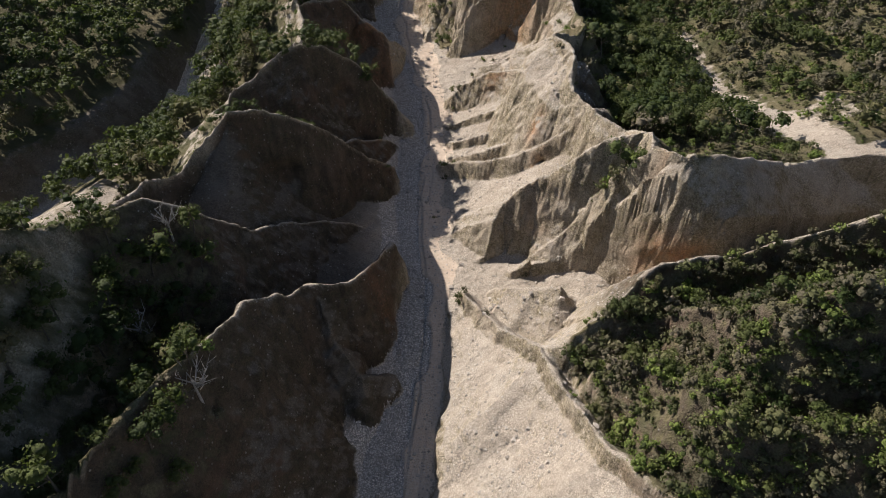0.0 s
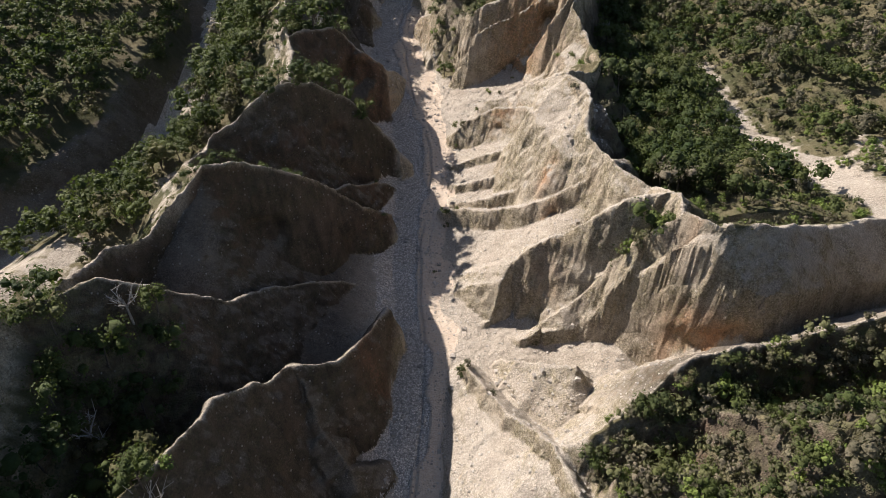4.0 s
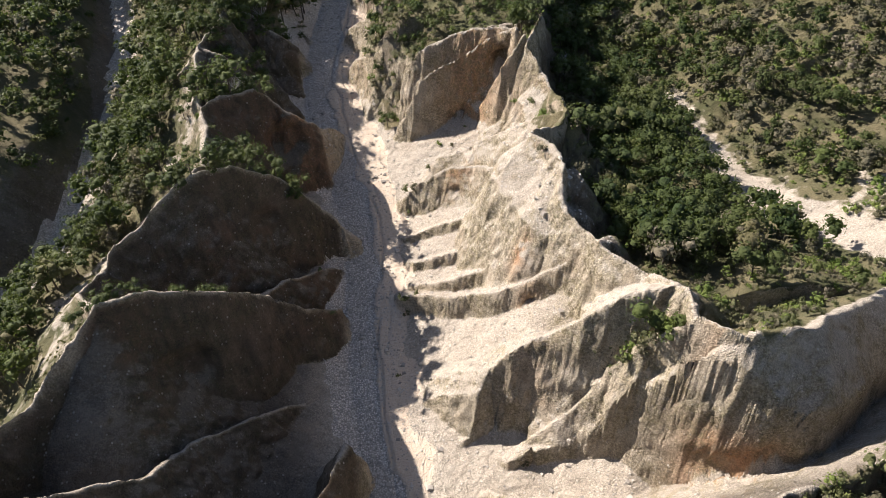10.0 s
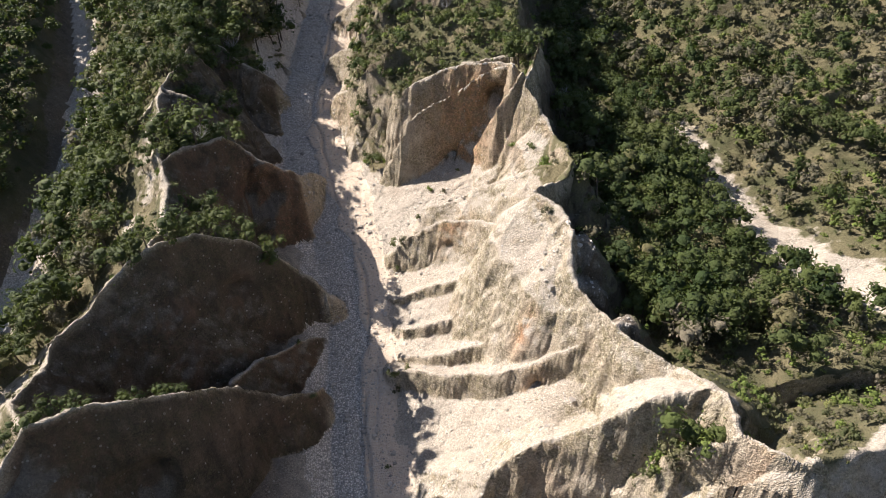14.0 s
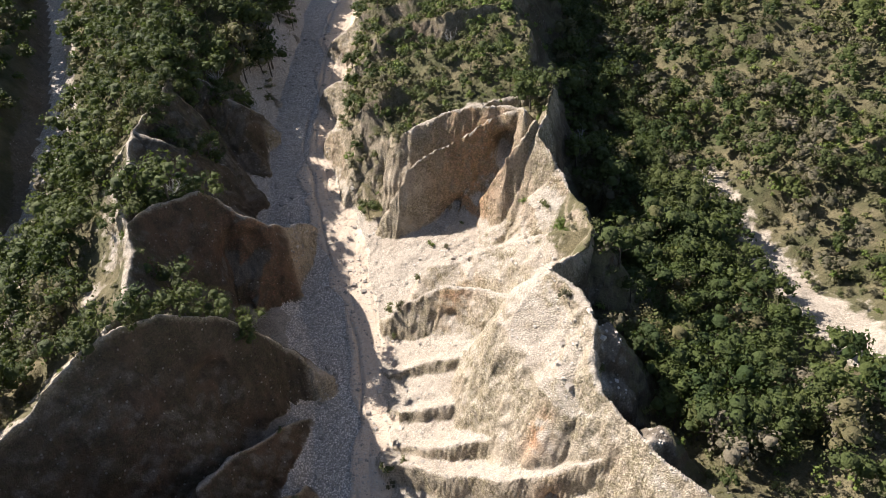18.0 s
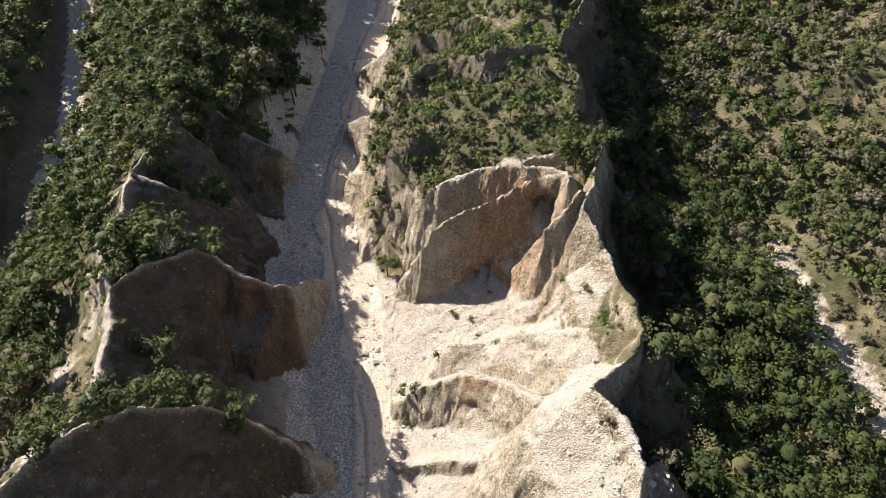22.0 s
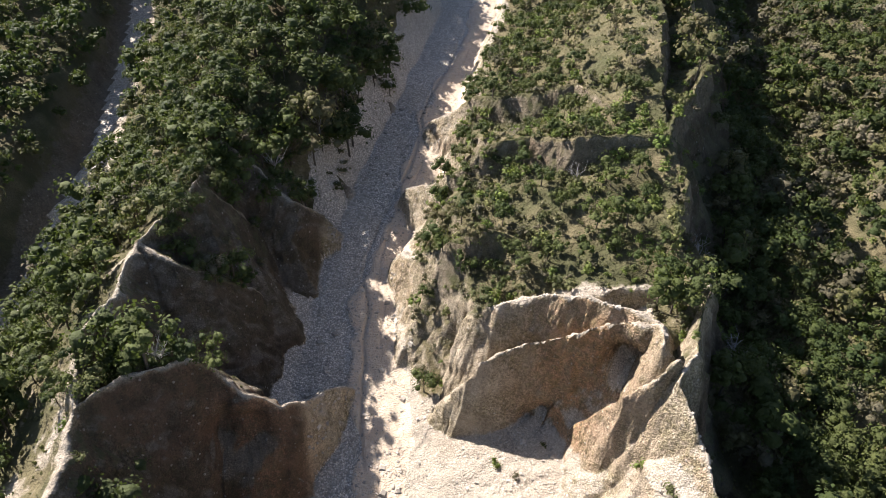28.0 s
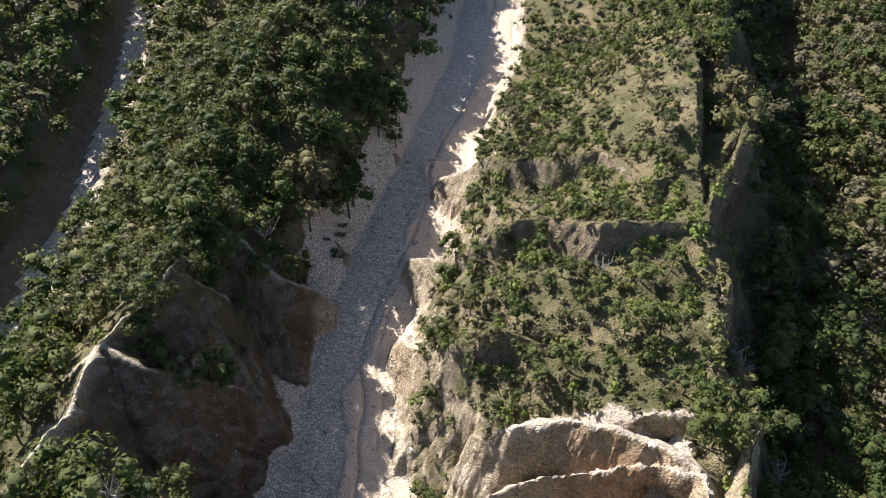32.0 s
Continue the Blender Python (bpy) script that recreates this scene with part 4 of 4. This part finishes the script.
def many(shapes, spots, name, material, label, category, flat=False):
    """All of one kind that nobody could count, as one object. spots: rows of x, y, z, scale, turn, tint, number of the shape."""
    vs, fs, ts, n = [], [], [], 0
    for k, (v, f) in enumerate(shapes):
        rows = spots[spots[:, 6].astype(int) % len(shapes) == k]
        if not len(rows):
            continue
        c, s = np.cos(rows[:, 4]), np.sin(rows[:, 4])
        x = (v[None, :, 0] * c[:, None] - v[None, :, 1] * s[:, None]) * rows[:, 3:4] + rows[:, 0:1]
        y = (v[None, :, 0] * s[:, None] + v[None, :, 1] * c[:, None]) * rows[:, 3:4] + rows[:, 1:2]
        z = v[None, :, 2] * rows[:, 3:4] + rows[:, 2:3]
        vs.append(np.stack([x, y, z], -1).reshape(-1, 3))
        fs.append((f[None] + (n + len(v) * np.arange(len(rows)))[:, None, None]).reshape(-1, 4))
        ts.append(np.repeat(rows[:, 5], len(v)))
        n += len(v) * len(rows)
    ob = new(name, quads(name, np.concatenate(vs), np.concatenate(fs), material, np.concatenate(ts), flat))
    return tagged(ob, label, category, "", "stuff")


def scatter(step, x0, x1, y0, y1, seed):
    """Jittered places on a grid with that step."""
    g = np.random.default_rng(seed)
    gx, gy = np.meshgrid(np.arange(x0, x1, step), np.arange(y0, y1, step))
    gx[::2] += step / 2
    x, y = (v.ravel() + g.uniform(-0.42, 0.42, v.size) * step for v in (gx, gy))
    return x, y, g


CROWNS = [leaf_cloud(2.5, n, 270, 0.21, sq, 200 + k) for k, (n, sq) in enumerate(((8, 1.0), (9, 0.9), (7, 1.3), (10, 1.0), (8, 1.1)))]
CROWNS = [(v + (0, 0, 2.6), f) for v, f in CROWNS]
FAR_CROWNS = [leaf_cloud(2.4, n, 90, 0.32, 1.1, 300 + k) for k, n in enumerate((6, 7, 5))]
FAR_CROWNS = [(v + (0, 0, 2.4), f) for v, f in FAR_CROWNS]
SHRUBS = [leaf_cloud(1.1, n, 64, 0.16, 0.8, 400 + k) for k, n in enumerate((4, 6, 5))]
SHRUBS = [(v + (0, 0, 0.35), f) for v, f in SHRUBS]
TUFTS = [leaf_cloud(0.42, 1, 14, 0.15, 0.7, 500 + k) for k in range(3)]
TRUNKS = [trunk_of(3.6, 0.16, 600 + k, 4, 3) for k in range(5)]


def along(points, step, spread, seed):
    """Places strewn along a line."""
    g = np.random.default_rng(seed)
    q = np.array(points, float)
    run = np.concatenate([[0], np.cumsum(np.hypot(*np.diff(q, axis=0).T))])
    s = np.arange(0, run[-1], step) + g.uniform(0, step * 0.6, int(np.ceil(run[-1] / step)))
    return np.interp(s, run, q[:, 0]) + g.normal(0, spread, len(s)), np.interp(s, run, q[:, 1]) + g.normal(0, spread, len(s))


# trees that stand in rows on the crests
ROWS_OF_TREES = (
    (((-43.5, 119.5), (-37, 124), (-31, 128), (-27, 131.5)), 2.6, 0.7),
    (((-34, 152.5), (-28, 158.5), (-22, 162.5), (-17, 165)), 2.2, 0.9),
    (((-28, 187.5), (-33, 184.5), (-38, 181), (-42, 178)), 1.7, 1.2),
    (((-30, 205.5), (-35, 206.5), (-39, 208)), 3.0, 0.8),
    (((-40, 222), (-42, 230), (-44, 238), (-40, 247)), 2.4, 1.2),
    (((-25, 229.5), (-30, 231), (-36, 232)), 2.0, 1.2),
    (((-36, 204.5), (-38, 209.5), (-37.5, 216), (-39, 226)), 1.5, 1.3),
    (((-34.5, 204.5), (-31, 208), (-27.5, 212)), 1.8, 0.9),
    (((-36, 219), (-33, 222.5), (-30.5, 226.5)), 1.7, 1.0),
)
# forest
x, y, g = scatter(3.3, -135, 135, 45, 375, 11)
keep = np.abs(x) < 58 + 0.55 * (y - 45)
x, y = x[keep], y[keep]
p = planted(x, y)
sl = slope_at(x, y)
thick = rough(x, y, 18, 3, 111)
hilltop = (y > 201) & (x > -9) & (x < 46)
meadow = (y > 246) & (y < 284) & (x > 22) & (x < 46)
grassy = ((x > 36) & (y < 131) & (x < 75)) | ((y < 92) & (x > 18))
chance = p * np.where(meadow, 0.2, np.where(hilltop & (y < 262), 0.45, np.where(grassy, np.where(y < 92, np.where(y < 70, 0.6, 0.35), np.where(y < 130, 0.12, 0.3)), 0.92))) * ease(sl, np.where(y < 95, 4, np.where(hilltop & (x > 8), 1.9, np.where(y > 198, 3.5, 2.6))), np.where(y < 95, 3, np.where(hilltop & (x > 8), 1.2, np.where(y > 198, 2.2, 1.5)))) * np.where((x > 70) & (y < 260), 0.6, 1)
cliff = np.interp(y, *CLIFF)
chance = np.where((x < 37) & (x > 20) & (y > 158) & (y < 200), 0, chance)
chance = np.where((x > cliff) & (x < cliff + 9) & (y > 118), 0.15 * chance, chance)
keep = (g.random(len(x)) < chance) & (p > 0.35)
x, y, p, thick = x[keep], y[keep], p[keep], thick[keep]
size = np.clip(g.normal(1.15, 0.27, len(x)) + 0.25 * thick, 0.45, 1.8)
size = np.where((y > 203) & (x > -5) & (x < 42), size * 0.58, size)
size = np.where((y < 95) & (x > 18), size * 0.55, np.where((y < 100) & (x > -60), size * 0.75, size))
for n, (pts, step, spread) in enumerate(ROWS_OF_TREES):
    ax, ay = along(pts, step, spread, 900 + n)
    x, y, size = np.concatenate([x, ax]), np.concatenate([y, ay]), np.concatenate([size, g.uniform(0.45, 1.0, len(ax)) * (0.55 if pts[0][0] > 0 else 1.0)])
spots = np.stack([x, y, ground_at(x, y) - 0.15, size, g.uniform(0, 6.28, len(x)), g.random(len(x)), g.integers(0, 60, len(x))], 1)
near = (np.abs(x) < 62) & (y < 285)
hero = near & (g.random(len(x)) < 300 / max(1, near.sum()))


def tree(shape):
    ob = new("tree")
    crown = new("crown", quads("crown", *CROWNS[shape], LEAF))
    trunk = new("trunk", quads("trunk", *TRUNKS[shape], BARK))
    crown.parent = trunk.parent = ob
    return tagged(ob, "dark green broadleaf tree with a rounded uneven crown", "tree", "trees on the slopes")


TREES = [tree(k) for k in range(5)]
first = [True] * 5
for row in spots[hero][:300]:
    k = int(row[6]) % 5
    m = Matrix.LocRotScale(row[:3], Euler((0, 0, row[4])), Vector((row[3],) * 3))
    if first[k]:
        TREES[k].matrix_basis, first[k] = m, False
    else:
        t = copy_thing(TREES[k], m)
        t.scale = (row[3],) * 3
dry = (g.random(len(x)) < np.where(x > 72, 0.42, np.where(x > 60, 0.12, np.where((y < 95) & (x > 18), 0.35, 0.05))))
many(CROWNS, spots[near & ~hero & ~dry], "forest", LEAF, "dense dark green broadleaf wood on steep slopes", "forest")
many(CROWNS, spots[near & ~hero & dry], "forest", BRUSH, "grey-brown leafless trees among the wood", "forest")
many(TRUNKS, spots[near & ~hero], "forest_trunks", BARK, "brown trunks and limbs of the wood", "forest")
many(FAR_CROWNS, spots[~near & dry], "forest", BRUSH, "far grey-brown leafless trees among brush", "forest")
many(FAR_CROWNS, spots[~near & ~dry], "forest", LEAF, "far dark green wood on shaded slopes", "forest")
print("trees", len(spots), near.sum(), hero.sum())

# undergrowth and shrubs
x, y, g = scatter(1.9, -80, 118, 46, 320, 12)
bx, by, _ = scatter(1.5, 18, 84, 46, 92, 15)
x, y = np.concatenate([x, bx]), np.concatenate([y, by])
p, sl = np.maximum(planted(x, y), 0.5 * grassy_strip(x, y)), slope_at(x, y)
hill = (y > 200) & (x > -8) & (x < 50) & ~((y > 242) & (y < 300) & (x > 18) & (g.random(len(x)) < 0.7))
keep = (np.abs(x) < 58 + 0.55 * (y - 45)) & (g.random(len(x)) < np.where(hill | ((y < 92) & (x > 16)) | ((x > 44) & (y < 134)) | (x > 70), 0.9, 0.25) * p * ease(sl, np.where(hill & (x > 8), 2.2, np.where((y < 92) | (y > 200), 4, 2.8)), np.where(hill & (x > 8), 1.3, np.where((y < 92) | (y > 200), 2.6, 1.4)))) & (p > 0.2)
x, y = x[keep], y[keep]
spots = np.stack([x, y, ground_at(x, y) - 0.1, np.clip(g.normal(0.95, 0.35, len(x)), 0.35, 1.8) * np.where((y < 92) & (x > 16), 1.3, 1.0), g.uniform(0, 6.28, len(x)), g.random(len(x)), g.integers(0, 60, len(x))], 1)
kind = g.random(len(x)) + 0.35 * rough(x, y, 12, 2, 141)
on_hill = (y > 198) & (x > -8) & (x < 48)
green, dry = kind > np.where(on_hill, 0.5, 0.75), kind < np.where(on_hill, 0.2, 0.36)
many(SHRUBS, spots[~green & ~dry], "shrubs", SHRUB_LEAF, "low olive-green shrubs between the trees", "shrubs")
many(SHRUBS, spots[green], "shrubs", FRESH, "fresh bright green shrubs on the hillsides", "shrubs")
many(SHRUBS, spots[dry], "shrubs", BRUSH, "leafless grey-brown brush on the hillsides", "shrubs")
print("shrubs", len(spots))


# dry grass on the sunny shoulders
x, y, g = scatter(0.95, -62, 60, 92, 300, 13)
p, sl = np.maximum(planted(x, y), grassy_strip(x, y)), slope_at(x, y)
spread = 0.5 + 0.5 * rough(x, y, 7, 3, 121)
keep = (g.random(len(x)) < 0.55 * ease(p, 0.12, 0.4) * ease(sl, 1.9, 0.9) * np.maximum(ease(spread, 0.25, 0.7), (y > 240) & (x > 15)))
x, y = x[keep], y[keep]
spots = np.stack([x, y, ground_at(x, y) - 0.05, g.uniform(0.5, 1.3, len(x)), g.uniform(0, 6.28, len(x)), g.random(len(x)), g.integers(0, 60, len(x))], 1)
many(TUFTS, spots, "grass", GRASS, "tufts of dry yellow-green grass", "grass")
print("grass", len(spots))


# ---- stones ----
def cobble(seed, flat=0.6):
    """An uneven rounded stone of twelve triangles."""
    g = np.random.default_rng(seed)
    v = np.array([(a, b, c) for c in (-1, 1) for b in (-1, 1) for a in (-1, 1)], float)
    v *= np.where(v[:, 2:] > 0, 0.72, 1.0) * g.uniform(0.72, 1.15, (8, 3)) * (0.5, 0.42, 0.42 * flat)
    f = np.array([(0, 2, 3, 1), (4, 5, 7, 6), (0, 1, 5, 4), (2, 6, 7, 3), (0, 4, 6, 2), (1, 3, 7, 5)])
    return v, f


COBBLES = [cobble(700 + k) for k in range(8)]
x, y, g = scatter(0.45, -26, 34, 60, 280, 14)
cx, w, cz = creek(y)
sl = slope_at(x, y, 0.5)
inside = np.abs(x - cx) < w - 0.2
fan = (x > cx) & (planted(x, y) < 0.25) & (sl < 1.5)
band = 0.5 + 0.5 * rough(x, y, 6, 3, 131)
keep = g.random(len(x)) < np.where(inside, 0.25 + 0.3 * (x < cx + 0.1 * w), np.where(fan, 0.04 + 0.22 * band, 0.0))
x, y = x[keep], y[keep]
size = np.exp(g.normal(-1.15, 0.38, len(x))).clip(0.18, 1.1)
spots = np.stack([x, y, ground_at(x, y) + 0.05 * size, size, g.uniform(0, 6.28, len(x)), g.random(len(x)), g.integers(0, 80, len(x))], 1)
big = np.argsort(-size)[:240]
rest = np.ones(len(x), bool)
rest[big] = False
many(COBBLES, spots[rest], "gravel", STONE, "loose grey and buff cobbles on the creek bed and scree", "gravel", True)
meshes = [quads("stone", *c, STONE, flat=True) for c in COBBLES]
for row in spots[big]:
    st = new("stone", meshes[int(row[6]) % 8])
    st.parent = CREEK
    st.matrix_basis = Matrix.LocRotScale(row[:3], Euler((0.2 * math.sin(row[4]), 0.2 * math.cos(row[4]), row[4])), Vector((row[3] * 1.25,) * 3))
print("stones", len(spots))


# ---- single bushes and bare trees ----
def bush(shape, leaves, label):
    ob = new("bush")
    crown = new("foliage", quads("foliage", SHRUBS[shape][0] * 1.15, SHRUBS[shape][1], leaves))
    stem = new("stem", quads("stem", *trunk_of(0.7, 0.05, 40 + shape, 4, 4), BARK))
    crown.parent = stem.parent = ob
    return tagged(ob, label, "bush", "single bushes on bare ground")


def bare_tree(seed):
    """A leafless tree: trunk, limbs and forked twigs."""
    g = np.random.default_rng(seed)
    ob = new("bare_tree")
    trunk = new("trunk", quads("trunk", *trunk_of(4.2, 0.2, seed, 6, 0), BARE))
    trunk.parent = ob
    for k in range(6):
        an, z0 = k * 2.4 + g.random(), g.uniform(1.6, 3.4)
        tip = np.array((1.9 * math.cos(an), 1.9 * math.sin(an), z0 + g.uniform(1.6, 2.6)))
        pieces = [limb((0, 0, z0), tip, 0.11, 0.05, 4)]
        for _ in range(6):
            a = tip * g.uniform(0.5, 1.0) + (0, 0, z0 * 0.2)
            pieces.append(limb(a, a + g.normal(size=3) * (0.8, 0.8, 0.4) + (0, 0, 0.9), 0.05, 0.02, 3))
        branch = new("branch", quads("branch", *joined(pieces), BARE))
        branch.parent = ob
    return tagged(ob, "leafless pale grey tree standing among the wood", "tree", "bare grey trees")


BUSHES = (bush(0, SHRUB_LEAF, "olive-green bush on bare pebbly ground"), bush(1, FRESH, "fresh green bush on bare pebbly ground"), bush(2, BRUSH, "dry grey-brown bush on bare pebbly ground"))
PLACES = ((3.3, 104.9, 1.5, 0), (2.6, 103.4, 1.1, 0), (4.4, 103.2, 0.8, 2), (1.0, 146.3, 1.3, 0), (2.2, 147.6, 0.9, 0), (0.2, 145, 0.8, 2), (3.2, 173.4, 1.3, 0), (4.6, 174.5, 1.0, 2),
          (2.2, 172, 0.8, 0), (8, 179.5, 1.0, 0), (11, 188.5, 0.8, 1), (14, 186.5, 0.6, 2), (17, 190, 0.6, 0), (31, 112.5, 1.5, 1), (33.5, 111.5, 1.6, 0), (35, 109.5, 1.3, 1), (29.5, 114, 1.2, 0), (34.3, 112.6, 1.4, 0), (30.5, 111.6, 1.2, 0), (28.6, 113.4, 1.1, 0), (32.4, 113.4, 1.5, 0), (35.6, 110.6, 1.4, 0), (33.2, 110.2, 0.9, 2), (34.8, 111.2, 1.2, 1), (27.6, 114.6, 0.8, 0),
          (36, 111.5, 1.1, 2), (32, 110.5, 1.0, 2), (16.8, 109.8, 0.7, 2), (8.5, 96.2, 0.7, 2), (-12.6, 141.5, 0.9, 0), (-16, 152.9, 0.7, 0), (-2.3, 131, 0.6, 0), (30, 168, 1.1, 1), (27.5, 181, 1.0, 1),
          (29, 177, 1.2, 0), (31, 172, 1.2, 1), (26.5, 150, 0.9, 2), (28.6, 141, 0.8, 0), (5, 206.5, 1.2, 0), (9, 205, 1.3, 1), (13, 205.5, 1.1, 0), (1.5, 209, 1.3, 0), (-3, 213, 1.2, 1))
used = set()
for n, (x, y, size, k) in enumerate(PLACES):
    m = Matrix.LocRotScale(Vector((x, y, float(ground_at(x, y)) - 0.08)), Euler((0, 0, 1.7 * n)), Vector((size,) * 3))
    if k in used:
        copy_thing(BUSHES[k], m).scale = (size,) * 3
    else:
        BUSHES[k].matrix_basis = m
        used.add(k)
BARE_TREES = (bare_tree(51), bare_tree(52), bare_tree(53))
used = set()
for n, (x, y, size) in enumerate(((-33, 61.5, 1.2), (-43.3, 88.5, 1.1), (-45, 73.5, 1.1), (-31, 185.5, 0.9), (-31, 233.5, 1.0), (-27, 250, 1.1), (-24, 262, 1.0), (-30, 296, 1.2), (-22, 300, 1.1), (38, 214, 0.8), (39, 219, 0.8), (44, 205, 0.9), (-58, 172, 1.0), (20, 224, 0.7))):
    m = Matrix.LocRotScale(Vector((x, y, float(ground_at(x, y)) - 0.1)), Euler((0, 0, 2.1 * n)), Vector((size,) * 3))
    k = n % 3
    if k in used:
        copy_thing(BARE_TREES[k], m).scale = (size,) * 3
    else:
        BARE_TREES[k].matrix_basis = m
        used.add(k)
red = new("tree")
crown = new("crown", quads("crown", *CROWNS[1], RED_LEAF))
trunk = new("trunk", quads("trunk", *TRUNKS[1], BARK))
crown.parent = trunk.parent = red
red.matrix_basis = Matrix.LocRotScale(Vector((-37.3, 293.7, float(ground_at(-37.3, 293.7)))), Euler((0, 0, 0)), Vector((1.4, 1.4, 1.3)))
tagged(red, "dark red leafed tree on the wooded crest", "tree")
